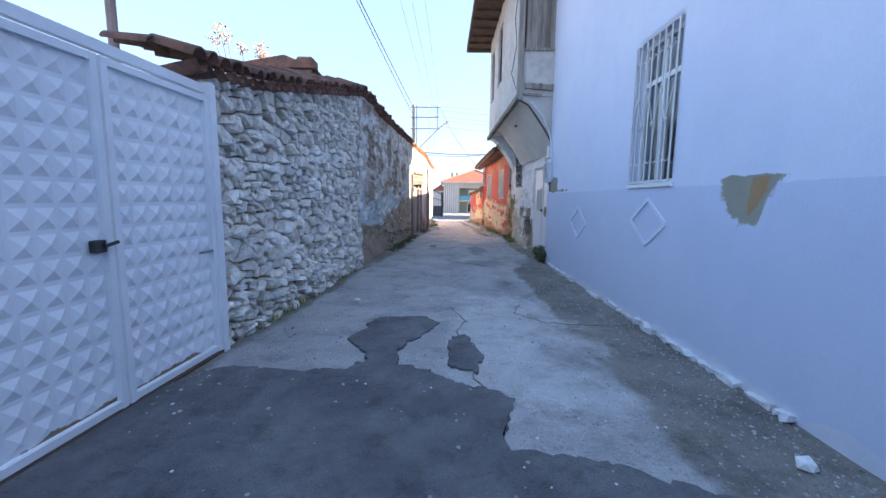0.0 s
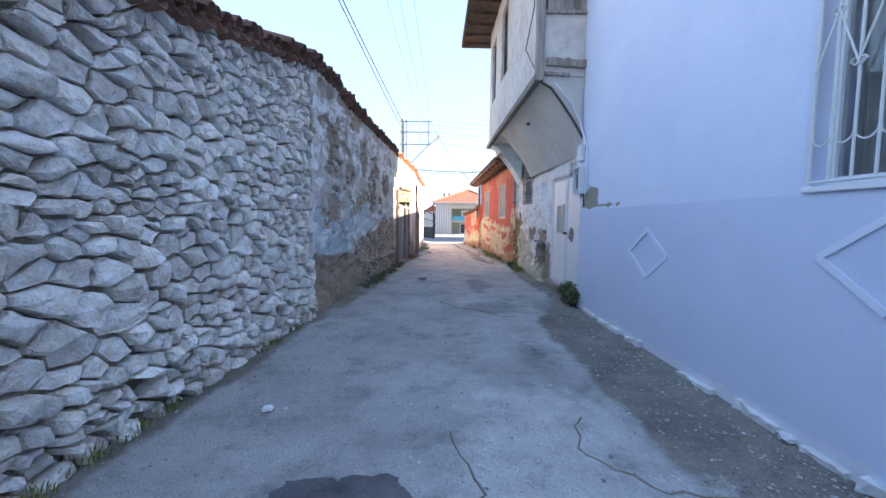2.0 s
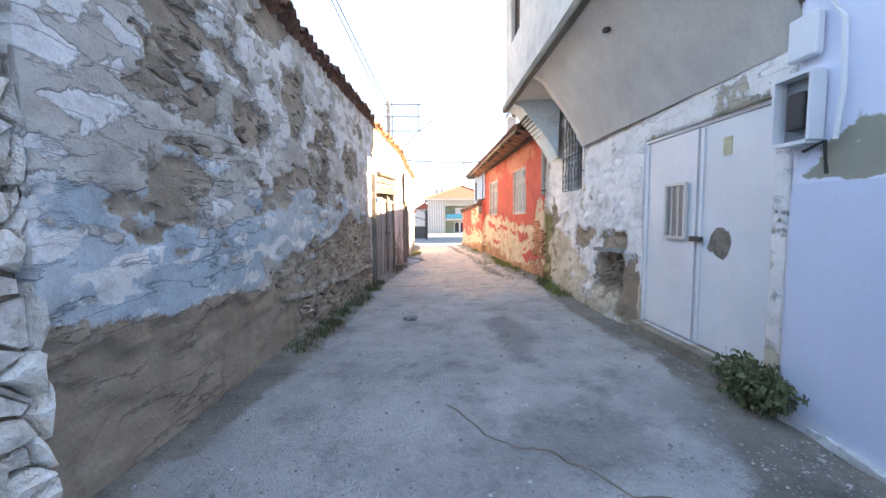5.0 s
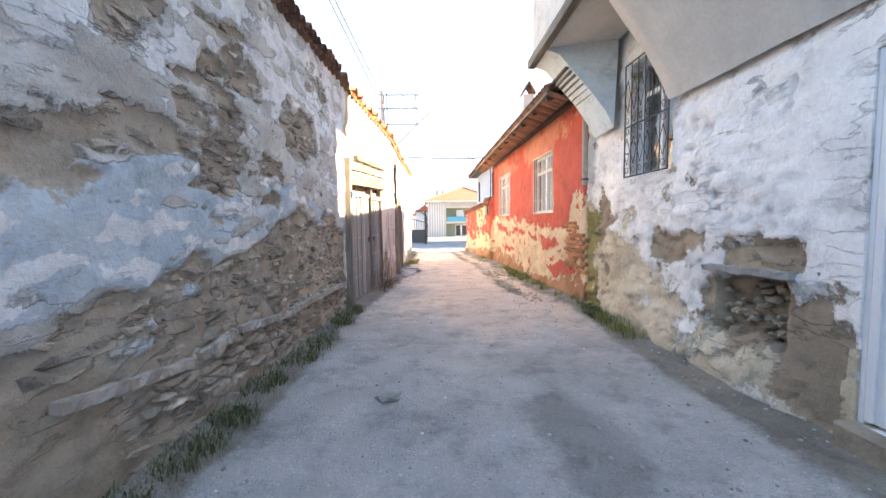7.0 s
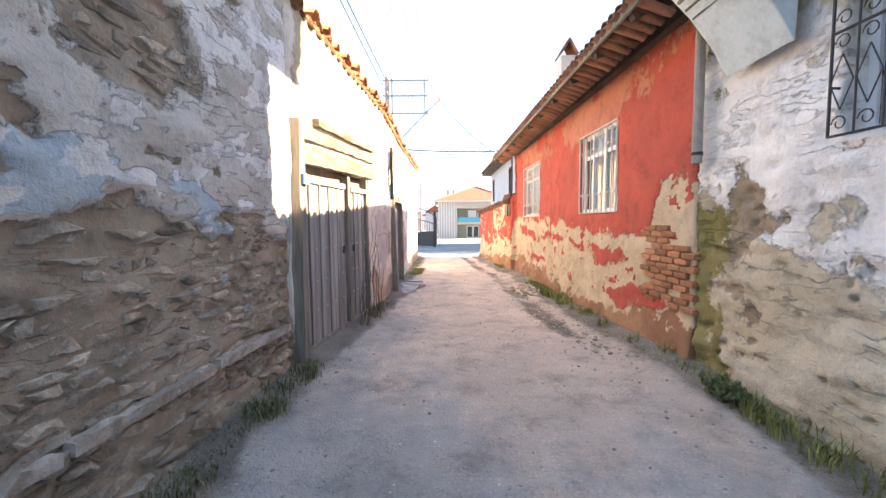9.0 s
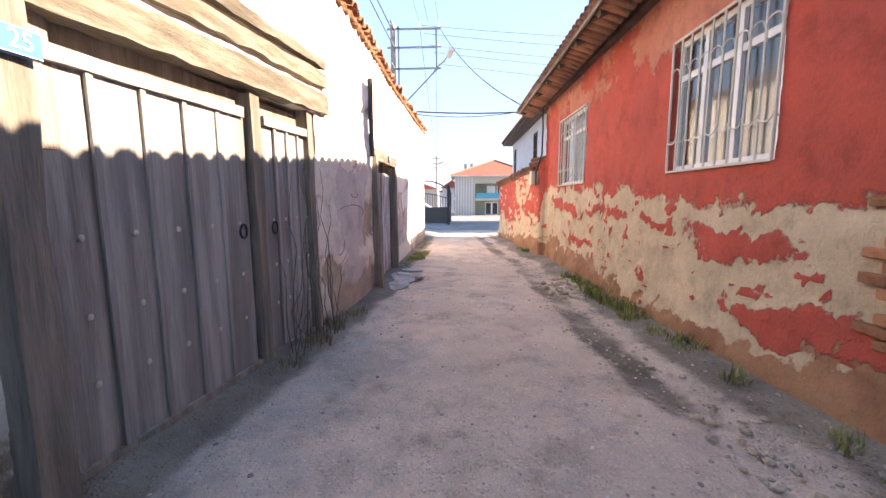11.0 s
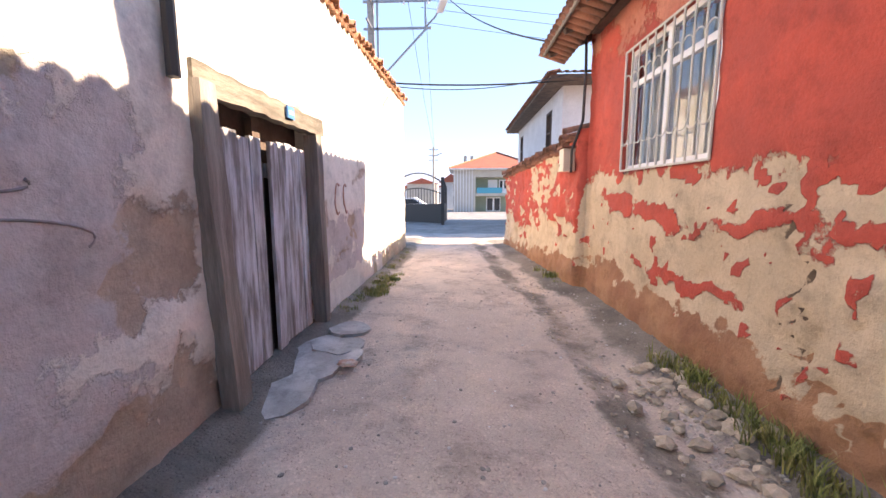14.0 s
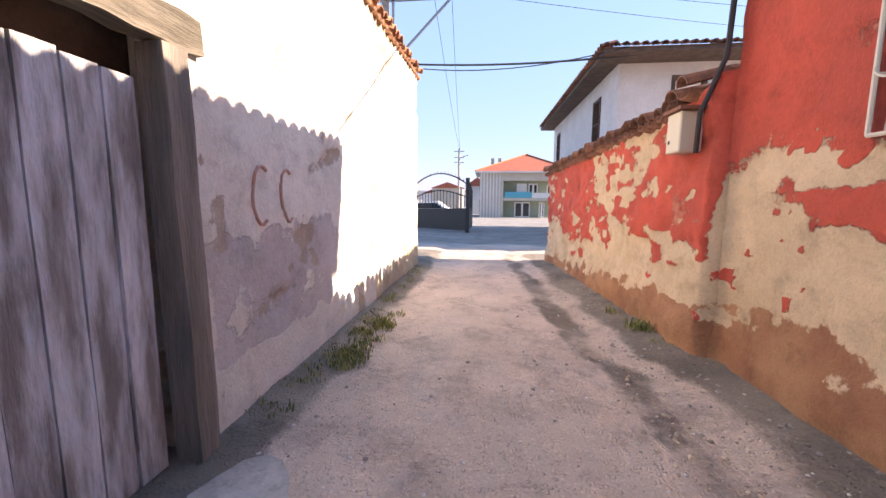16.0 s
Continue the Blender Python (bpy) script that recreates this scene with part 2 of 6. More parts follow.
SIGNBLUE = plain("sign_enamel_blue", (0.06, 0.20, 0.42), 0.35)
SIGNWHITE = plain("sign_letter_white", (0.8, 0.8, 0.8), 0.5)
CREAM = mk("cream_render", (0.46, 0.43, 0.37), (0.40, 0.37, 0.33), 0.6, 0.9, 0.2, 10)
WHITEWASH = mk("white_house_render", (0.62, 0.62, 0.62), (0.55, 0.55, 0.55), 0.7, 0.9, 0.2, 15)
DARKGLASS = plain("dark_glass", (0.03, 0.04, 0.05), 0.1)
TEAL = plain("teal_board", (0.03, 0.30, 0.40), 0.5)
PALEGREEN = mk("pale_green_render", (0.33, 0.38, 0.28), (0.28, 0.33, 0.26), 0.6, 0.9, 0.2, 10)
BEIGEBOX = plain("meter_box_beige", (0.62, 0.58, 0.47), 0.5)
CARWHITE = plain("car_white_paint", (0.75, 0.76, 0.78), 0.25)
RUBBER = plain("rubber", (0.02, 0.02, 0.02), 0.8)
HILL = mk("far_hill", (0.30, 0.33, 0.38), (0.34, 0.36, 0.40), 0.02, 0.95, 0, 1)


# ---------- mesh helpers ----------
def link_mesh(name, me, material):
    me.materials.append(material)
    return new(name, me)


def base(name, at, label, category, group="", kind=""):
    ob = new(name)
    ob.empty_display_size = 0.2
    ob.location = at
    ob.matrix_world = Matrix.Translation(at)
    return tagged(ob, label, category, group, kind)


def under(ob, parent):
    ob.parent = parent
    m = Matrix.Identity(4) if parent.parent else Matrix.Translation(parent.location)
    ob.matrix_parent_inverse = m.inverted()
    return ob


def part(name, bm, material, parent, label=""):
    if isinstance(bm, bpy.types.Mesh):
        me = bm
        if not me.materials:
            me.materials.append(material)
        ob = new(name, me)
    else:
        me = bpy.data.meshes.new(name)
        bm.to_mesh(me)
        bm.free()
        ob = link_mesh(name, me, material)
    under(ob, parent)
    return tagged(ob, label) if label else ob


def thing(name, bm, material, label, category, group="", kind=""):
    me = bpy.data.meshes.new(name)
    bm.to_mesh(me)
    bm.free()
    return tagged(link_mesh(name, me, material), label, category, group, kind)


def box(x0, x1, y0, y1, z0, z1, bevel=0.0, bm=None, m=None):
    own = bmesh.new()
    bmesh.ops.create_cube(own, size=1.0, matrix=Matrix.Translation(((x0 + x1) / 2, (y0 + y1) / 2, (z0 + z1) / 2)) @ Matrix.Diagonal((abs(x1 - x0), abs(y1 - y0), abs(z1 - z0), 1)))
    if bevel:
        bmesh.ops.bevel(own, geom=own.edges[:], offset=bevel, segments=1, affect="EDGES")
    if m:
        bmesh.ops.transform(own, matrix=m, verts=own.verts)
    if bm is None:
        return own
    me = bpy.data.meshes.new("t")
    own.to_mesh(me)
    own.free()
    bm.from_mesh(me)
    bpy.data.meshes.remove(me)
    return bm


def beam(p0, p1, w, h, bm=None, rough=0.0, seed=0, n=6, up=(0, 0, 1)):
    """A rough-sawn timber or bar from p0 to p1."""
    bm = bm or bmesh.new()
    p0, p1 = Vector(p0), Vector(p1)
    d = (p1 - p0).normalized()
    u = Vector(up)
    if abs(d.dot(u)) > 0.95:
        u = Vector((1, 0, 0))
    a = d.cross(u).normalized()
    b = a.cross(d)
    rings = []
    for i in range(n + 1):
        c = p0.lerp(p1, i / n)
        ring = []
        for k, (s, t) in enumerate(((-1, -1), (1, -1), (1, 1), (-1, 1))):
            j = rough * noise.noise(Vector((i * 0.9 + seed, k * 3.1, seed * 1.7)))
            ring.append(bm.verts.new(c + a * (s * w / 2 + j) + b * (t * h / 2 + j)))
        rings.append(ring)
    for r, q in zip(rings, rings[1:]):
        for k in range(4):
            bm.faces.new((r[k], r[(k + 1) % 4], q[(k + 1) % 4], q[k]))
    bm.faces.new(rings[0][::-1])
    bm.faces.new(rings[-1])
    return bm


def tube(pts, r, n=6, bm=None, taper=None):
    bm = bm or bmesh.new()
    pts = [Vector(p) for p in pts]
    rings = []
    for i, p in enumerate(pts):
        d = (pts[min(i + 1, len(pts) - 1)] - pts[max(i - 1, 0)]).normalized()
        u = Vector((0, 0, 1)) if abs(d.z) < 0.9 else Vector((1, 0, 0))
        a = d.cross(u).normalized()
        b = a.cross(d)
        rr = r if taper is None else r + (taper - r) * i / (len(pts) - 1)
        rings.append([bm.verts.new(p + (a * math.cos(k * math.tau / n) + b * math.sin(k * math.tau / n)) * rr) for k in range(n)])
    for q, s in zip(rings, rings[1:]):
        for k in range(n):
            bm.faces.new((q[k], q[(k + 1) % n], s[(k + 1) % n], s[k]))
    bm.faces.new(rings[0][::-1])
    bm.faces.new(rings[-1])
    return bm


def poly_prism(pts, d, bm=None):
    """Extrudes a closed outline of 3D points by the vector d."""
    bm = bm or bmesh.new()
    a = [bm.verts.new(p) for p in pts]
    b = [bm.verts.new(Vector(p) + Vector(d)) for p in pts]
    bm.faces.new(a)
    bm.faces.new(b[::-1])
    for i in range(len(a)):
        j = (i + 1) % len(a)
        bm.faces.new((a[j], a[i], b[i], b[j]))
    bmesh.ops.recalc_face_normals(bm, faces=bm.faces)
    return bm


def chunk(r, seed, flat=0.5):
    bm = bmesh.new()
    bmesh.ops.create_icosphere(bm, subdivisions=1, radius=r)
    for v in bm.verts:
        v.co *= 1 + 0.45 * noise.noise(v.co / r * 1.3 + Vector((seed, 0, 0)))
        v.co.z *= flat
    return bm


def sheet_wall(name, material, y0, y1, line, z0, ztop, side, step=0.06, thick=0.42, openings=(), disp=None, attrs=None, label="", zmax=None):
    """A wall along the lane with openings cut through it. side: +1 faces +x. disp(y, z): metres proud of the line."""
    ys = set(np.round(np.arange(y0, y1 + step / 2, step), 3)) | {y1}
    zs = set(np.round(np.arange(z0, (zmax or max(ztop(y0), ztop(y1))) + step, step), 3))
    for a, b, c, d in openings:
        ys = {v for v in ys if min(abs(v - a), abs(v - b)) > step * 0.35} | {a, b}
        zs = {v for v in zs if min(abs(v - c), abs(v - d)) > step * 0.35} | {c, d}
    ys, zs = sorted(ys), sorted(zs)
    verts, faces, index, yz = [], [], {}, []

    def vert(i, j):
        if (i, j) not in index:
            y, z = ys[i], min(zs[j], ztop(ys[i]))
            index[i, j] = len(verts)
            verts.append((line(y) + side * (disp(y, z) if disp else 0), y, z))
            yz.append((y, z))
        return index[i, j]

    for i in range(len(ys) - 1):
        for j in range(len(zs) - 1):
            if zs[j] >= ztop(ys[i]) - 1e-4 or zs[j] >= ztop(ys[i + 1]) - 1e-4:
                continue
            yc, zc = (ys[i] + ys[i + 1]) / 2, (zs[j] + zs[j + 1]) / 2
            if any(a < yc < b and c < zc < d for a, b, c, d in openings):
                continue
            q = (vert(i, j), vert(i + 1, j), vert(i + 1, j + 1), vert(i, j + 1))
            faces.append(q if side > 0 else q[::-1])
    n = len(verts)
    front = list(faces)
    verts += [(line(y) - side * thick, y, z) for y, z in yz]
    count = {}
    for f in front:
        for a, b in zip(f, f[1:] + f[:1]):
            count[a, b] = 1
    for (a, b) in count:
        if (b, a) not in count:
            faces.append((b, a, a + n, b + n))
    faces += [tuple(v + n for v in f[::-1]) for f in front]
    me = bpy.data.meshes.new(name)
    me.from_pydata(verts, [], faces)
    for key, fn in (attrs or {}).items():
        at = me.attributes.new(key, "FLOAT", "POINT")
        vals = [float(fn(y, z)) for y, z in yz]
        at.data.foreach_set("value", vals + vals)
    me.polygons.foreach_set("use_smooth", [k < len(front) for k in range(len(faces))])
    ob = link_mesh(name, me, material)
    return tagged(ob, label, "wall", kind="structure")


def tile_mesh(name, length=0.42, r=0.095, r2=0.075, arc=170, n=6, th=0.014):
    """A barrel tile along +x, open side down, its lower end at x = 0."""
    verts, faces = [], []
    for x, rad in ((0, r), (-length, r2)):
        for rr in (rad, rad - th):
            for k in range(n + 1):
                a = radians(90 - arc / 2 + arc * k / n)
                verts.append((x, rr * math.cos(a), rr * math.sin(a)))
    m = n + 1
    for k in range(n):
        faces += [(k, k + 1, 2 * m + k + 1, 2 * m + k), (m + k + 1, m + k, 3 * m + k, 3 * m + k + 1), (k + 1, k, m + k, m + k + 1)]
    me = bpy.data.meshes.new(name)
    me.from_pydata(verts, [], faces)
    me.polygons.foreach_set("use_smooth", [True] * len(faces))
    return me


def put(name, me, m, parent):
    ob = new(name, me)
    under(ob, parent)
    ob.matrix_basis = m
    return ob


def merged(name, me, mats, material, parent):
    """Copies of one mesh joined into a single part."""
    v = np.array([q.co[:] for q in me.vertices])
    f = [tuple(p.vertices) for p in me.polygons]
    verts, faces = [], []
    for m in mats:
        a = np.array(m)
        faces += [tuple(i + len(verts) for i in q) for q in f]
        verts += (v @ a[:3, :3].T + a[:3, 3]).tolist()
    out = bpy.data.meshes.new(name)
    out.from_pydata(verts, [], faces)
    out.materials.append(material)
    ob = new(name, out)
    under(ob, parent)
    return tagged(ob, kind="stuff")


def tint(ob, key, fn):
    me = ob.data
    at = me.attributes.new(key, "FLOAT", "POINT")
    at.data.foreach_set("value", [float(fn(*v.co)) for v in me.vertices])


# ---------- ground ----------
def ground():
    xs = sorted(set(np.round(np.concatenate([np.arange(-4, 4.01, 0.07), np.arange(-12, -4, 1.0), np.arange(5, 20, 1.5), [-1500, -400, -100, -40, -20, 24, 40, 100, 400, 1500]]), 3)))
    ys = sorted(set(np.round(np.concatenate([np.arange(-2, 31, 0.09), np.arange(31, 44, 0.4), np.arange(-12, -2, 0.5), np.arange(44, 95, 3.0), [-1500, -400, -100, -40, 120, 250, 700, 2500]]), 3)))
    nx = len(xs)
    verts = []
    for y in ys:
        a, b = lx(y), rx(y)
        for x in xs:
            z = gz(y)
            if -3 < x < 4 and -3 < y < 32:
                z += 0.018 * nz(x * 0.7, y * 0.5, 3) + 0.006 * nz(x * 4, y * 4, 5)
                z += 0.07 * sm(x, b - 0.75, b + 0.1) * sm(y, 13, 16) * (1 - sm(y, 28, 30)) + 0.05 * sm(-x, -a - 0.35, -a) * sm(y, 9, 11)
                z -= 0.03 * sm(x, b - 1.0, b - 0.7) * (1 - sm(x, b - 0.7, b - 0.4)) * sm(y, 15, 17)
            verts.append((x, y, z))
    faces = [(j * nx + i, j * nx + i + 1, (j + 1) * nx + i + 1, (j + 1) * nx + i) for j in range(len(ys) - 1) for i in range(nx - 1)]
    me = bpy.data.meshes.new("ground")
    me.from_pydata(verts, [], faces)
    me.polygons.foreach_set("use_smooth", [True] * len(faces))
    ob = tagged(link_mesh("ground", me, ASPHALT), "worn grey asphalt lane with dust, cracks and gravel", "ground", kind="structure")

    def dust(x, y, z):
        mid = (lx(y) + rx(y)) / 2
        return sm(y, 11.5, 16) * 0.85 + 0.3 * nz(x * 0.8, y * 0.35, 11) - 0.25 * sm(abs(x - mid - 0.6), 0.6, 1.3) + (0.1 if y > 18 else 0) - sm(y, 31, 34)

    def damp_and_shade(x, y, z):
        v = 0.0
        for cx, cy, ax, ay in ((1.15, 6.3, 0.5, 1.2), (0.7, 9.3, 0.6, 0.35), (2.0, 8.3, 0.7, 1.8), (1.0, 11.5, 0.4, 2.4), (2.05, 4.8, 0.6, 3.2), (0.9, 9.0, 1.0, 0.7)):
            v = max(v, 0.85 - 0.5 * math.hypot((x - cx) / ax, (y - cy) / ay))
        # The last term paints the crossroads' shade into the road colour beyond y 32.
        return v + 0.35 * nz(x * 1.3, y * 0.9, 13) - 0.12 + sm(y, 32.0, 33.0)

    def soil(x, y, z):
        d = min(x - lx(y) + (0.15 if y < 9 else 0), rx(y) - x - 0.1 - 0.55 * (1 - sm(y, 8.0, 9.6)))
        rut = 0.6 * (1 - sm(abs(rx(y) - x - 0.8), 0.08, 0.3)) * sm(y, 15, 17) + (0.3 * (1 - sm(abs(x - 0.75), 0.1, 0.4)) * sm(y, 9.5, 11) * (1 - sm(y, 14, 16)))
        return (1 - sm(d, 0.12, 0.55)) * 0.85 + rut + 0.3 * nz(x * 2, y * 1.5, 17, 5) if -1 < y < 30.5 else 0

    def cement(x, y, z):
        return 0.62 * (1 - sm(abs(x - 0.9) / 1.3, 0.4, 1)) * (1 - sm(abs(y - 4.2), 1.2, 2.8)) + 0.5 * nz(x * 1.1, y * 0.8, 23) - 0.02 if y < 13 else 0

    for key, fn in (("dust", dust), ("damp_and_shade", damp_and_shade), ("soil", soil), ("cement", cement)):
        tint(ob, key, fn)


ground()


def patch(pts, label, seed, lift=0.012):
    """A thin irregular asphalt overlay."""
    out = []
    for i, a in enumerate(pts):
        b = pts[(i + 1) % len(pts)]
        k = max(2, int(math.dist(a, b) / 0.035))
        for j in range(k):
            x, y = a[0] + (b[0] - a[0]) * j / k, a[1] + (b[1] - a[1]) * j / k
            out.append(Vector((x + 0.06 * nz(x * 5, y * 5, seed) + 0.035 * nz(x * 17, y * 17, seed + 2), y + 0.06 * nz(x * 5, y * 5, seed + 1) + 0.035 * nz(x * 17, y * 17, seed + 3), 0.022 + 0.004 * (seed - 1))))
    bm = poly_prism(out, (0, 0, -0.05))
    return thing("asphalt_patch", bm, NEWASPHALT, label, "road patch", kind="structure")


patch([(-2.36, -1.5), (2.2, -1.5), (2.1, 0.9), (1.5, 1.75), (1.04, 2.05), (0.42, 2.2), (0.55, 2.8), (0.26, 2.94), (-0.31, 3.38), (-0.55, 3.3), (-0.75, 3.25), (-1.34, 3.2), (-1.9, 3.3), (-2.28, 2.7)], "dark newer asphalt patch with a ragged edge", 1)
patch([(-0.95, 2.95), (-0.72, 3.5), (-0.98, 4.0), (-0.8, 4.75), (-0.25, 4.8), (-0.02, 4.55), (-0.2, 4.1), (-0.45, 3.7), (-0.35, 3.0)], "small dark asphalt repair tongue in the lane", 2)
patch([(0.05, 3.4), (0.1, 4.0), (0.25, 4.15), (0.36, 3.6), (0.3, 3.2)], "dark sunken asphalt spot beside a crack", 3)
for seed, pts in enumerate(([(0.1, 5.3), (0.3, 4.7), (0.15, 4.3), (0.4, 3.7), (0.25, 3.2), (0.4, 2.8)], [(1.1, 5.5), (0.95, 5.1), (1.3, 4.7), (1.8, 4.6), (2.3, 4.7)], [(0.1, 9.6), (0.4, 9.1), (0.75, 8.95), (1.0, 8.6), (1.35, 8.5)])):
    path = []
    for a, b in zip(pts, pts[1:]):
        for k in range(6):
            x, y = a[0] + (b[0] - a[0]) * k / 6, a[1] + (b[1] - a[1]) * k / 6
            path.append((x + 0.05 * nz(x * 6, y * 6, seed), y + 0.05 * nz(x * 6, y * 6, seed + 4), gz(y) + 0.018 * nz(x * 0.7, y * 0.5, 3) + 0.001))
    thing("crack", tube(path, 0.008, 5), MORTAR, "thin dark crack filled with dirt in the asphalt", "crack", kind="structure")


# ---------- left side of the lane ----------
def stone_top(y): return lerp([(3.7, 2.58), (4.6, 2.72), (8.5, 3.66)], y)
def old_top(y): return lerp([(8.4, 3.72), (9.1, 3.72), (12.5, 3.58), (15.5, 3.64)], y) + 0.02 * nz(y * 3, 0, 31)
def sun_top(y): return lerp([(15.5, 3.62), (19, 3.46), (23, 3.46), (28.4, 3.58)], y) + 0.02 * nz(y * 3, 0, 32)


# rubble wall: an earth-mortar core with stones set into its face
sheet_wall("wall_left_rubble", MORTAR, 3.68, 8.5, lambda y: lx(y) - 0.09, -0.2, stone_top, 1, 0.12, 0.4, disp=lambda y, z: 0.03 * nz(y * 3, z * 3, 1), zmax=3.8, label="dry rubble stone wall in brown earth mortar")
rubble = bpy.data.objects["wall_left_rubble"]


def clip_cell(poly, mid, nrm):
    out = []
    for a, b in zip(poly, poly[1:] + poly[:1]):
        da, db = (a - mid).dot(nrm), (b - mid).dot(nrm)
        if da <= 0:
            out.append(a)
        if (da < 0 < db) or (db < 0 < da):
            out.append(a + (b - a) * (da / (da - db)))
    return out


def rubble_stones(wall, y0, y1, ztop, inset, sizes, low, single, rest, cap, keep_at, seed, squash=1.55, bulge=1.0):
    rng = random.Random(seed)
    seeds = []
    z = low
    while z < 3.75:
        h = rng.choice(sizes) * (1.2 if z < 0.7 else 1.0)
        y = y0 - 0.02 + rng.random() * 0.1
        while y < y1 + 0.02:
            w = h * rng.uniform(0.9, 2.1) if h > 0.08 else rng.uniform(0.08, 0.36)
            if z + h * 0.4 < ztop(y):
                seeds.append((y + w / 2, z + h / 2 + rng.uniform(-0.045, 0.045), w, h))
            y += w
        z += h * 0.95
    # some seeds go, so that a few stones are large, and chips fill in between
    seeds = [q for q in seeds if rng.random() > 0.16]
    for q in rng.sample(seeds, len(seeds) // 5):
        a = rng.uniform(0, math.tau)
        seeds.append((q[0] + 0.07 * math.cos(a), q[1] + 0.05 * math.sin(a), 0.06, 0.05))
    stretch = squash
    pts = [Vector((s[0], s[1] * stretch)) for s in seeds]
    loose_v, loose_f = [], []
    made = 0
    for i, p in enumerate(pts):
        cell = [p + Vector(c) for c in ((-0.3, -0.3), (0.3, -0.3), (0.3, 0.3), (-0.3, 0.3))]
        for j, q in enumerate(pts):
            if i != j and (q - p).length < 0.62:
                cell = clip_cell(cell, (p + q) / 2, q - p)
                if len(cell) < 3:
                    break
        cell = [Vector((min(y1, max(y0 + 0.02, c.x)), min(c.y / stretch, ztop(c.x)))) for c in cell]
        keep = []
        for c in cell:
            if not keep or (c - keep[-1]).length > 0.02:
                keep.append(c)
        if len(keep) < 4:
            continue
        cell = keep
        cen = sum(cell, Vector((0, 0))) / len(cell)
        if not keep_at(cen.x, cen.y):
            continue
        # break long edges so that outlines are uneven
        fine = []
        for a, b in zip(cell, cell[1:] + cell[:1]):
            fine.append(a)
            if (b - a).length > 0.11:
                fine.append((a + b) / 2 + Vector((rng.uniform(-1, 1), rng.uniform(-1, 1))) * 0.012)
        cell = fine
        n = len(cell)
        gap = rng.uniform(0.006, 0.024)
        proud = (rng.uniform(-0.015, 0.085) + (0.05 if cen.y < 0.5 else 0)) * bulge
        ty, tz = rng.uniform(-0.3, 0.3) * bulge, rng.uniform(-0.35, 0.25) * bulge
        v = []
        for scale, dep in ((1.0, -0.10), (0.97, proud * 0.45), (0.8, proud * 0.92)):
            for c in cell:
                d = c - cen
                d = d * max(0.3, 1 - gap / max(d.length, 0.02)) * scale
                dd = 0 if dep < 0 else ty * d.x + tz * d.y + rng.uniform(-0.014, 0.014) * bulge
                y, z = cen.x + d.x, cen.y + d.y
                v.append((lx(y) - inset + dep + dd, y, z))
        # an off-centre crown breaks the face into uneven facets
        py, pz = cen.x + rng.uniform(-0.02, 0.02), cen.y + rng.uniform(-0.015, 0.02)
        v.append((lx(py) - inset + proud + rng.uniform(0.0, 0.022) * bulge, py, pz))
        f = [(2 * n + k, 2 * n + (k + 1) % n, 3 * n) for k in range(n)]
        for r in (0, n):
            f += [(r + k, r + (k + 1) % n, r + n + (k + 1) % n, r + n + k) for k in range(n)]
        if made < cap and 3.9 < cen.x < 8.3 and 0.1 < cen.y < 2.2 and (i % 2 == 0 or cen.x < 6.5):
            me = bpy.data.meshes.new("stone")
            me.from_pydata(v, [], f)
            me.materials.append(single)
            under(new("stone", me), wall)
            made += 1
        else:
            loose_f += [tuple(k + len(loose_v) for k in q) for q in f]
            loose_v += v
    me = bpy.data.meshes.new("stones")
    me.from_pydata(loose_v, [], loose_f)
    me.materials.append(rest)
    ob = new("stones", me)
    under(ob, wall)
    tagged(ob, kind="stuff")


def old_lost(y, z):
    v = 0.38 + 0.6 * nz(y * 1.1, z * 1.6, 41, 6) + 0.36 * nz(y * 2.6, z * 6.5, 40, 6) + 0.55 * sm(lerp([(8.5, 0.9), (10.6, 0.9), (11.2, 1.3), (15, 1.65)], y) - z, 0, 0.4) - 0.45 * sm(y, 14.2, 15.3) * sm(z, 1.4, 1.9)
    v += 0.25 * sm(z, 2.0, 2.6) * (1 - sm(y, 11.8, 12.6)) * nz(y * 0.8, z, 47)
    v += 0.28 * (1 - sm(abs(z - 0.28), 0.1, 0.4)) * sm(y, 10.8, 11.2)
    return max(v, blobs(y, z, ((13.9, 2.35, 0.42, 0.28), (11.5, 2.75, 0.25, 0.45), (9.5, 1.75, 0.3, 0.18), (10.4, 2.3, 0.3, 0.2), (12.3, 1.9, 0.3, 0.22)), 42))


def old_mud(y, z): return 0.2 + 0.75 * sm(0.95 - 0.1 * (y - 9) - z, -0.1, 0.25) * (1 - sm(y, 11.1, 11.6)) + 0.3 * nz(y * 1.4, z * 1.4, 43)
def old_blue(y, z): return 0.92 - 0.5 * abs(z - lerp([(8.5, 1.2), (11, 1.35), (15.4, 1.15)], y)) / 0.42 + 0.7 * nz(y * 1.8, z * 6.0, 44, 6) - 0.1 * sm(y, 13, 15)
def old_white(y, z): return 0.6 * nz(y * 2.2, z * 5.5, 45, 6) + 0.2 * sm(z, 2.1, 2.8) + 0.4


def old_disp(y, z):
    lost = sm(old_lost(y, z) + 0.06 * nz(y * 9, z * 9, 46), 0.44, 0.56)
    courses = 0.016 * nz(y * 3.5, z * 13, 48) * lost
    return 0.012 * nz(y * 1.2, z * 1.2, 49) + 0.016 * math.floor(2.5 * nz(y * 1.8, z * 4.5, 51, 6) + 0.5) / 2.5 + 0.01 * nz(y * 6, z * 7, 50) - 0.04 * lost + courses + 0.02 * sm(0.4 - z, 0, 0.4)


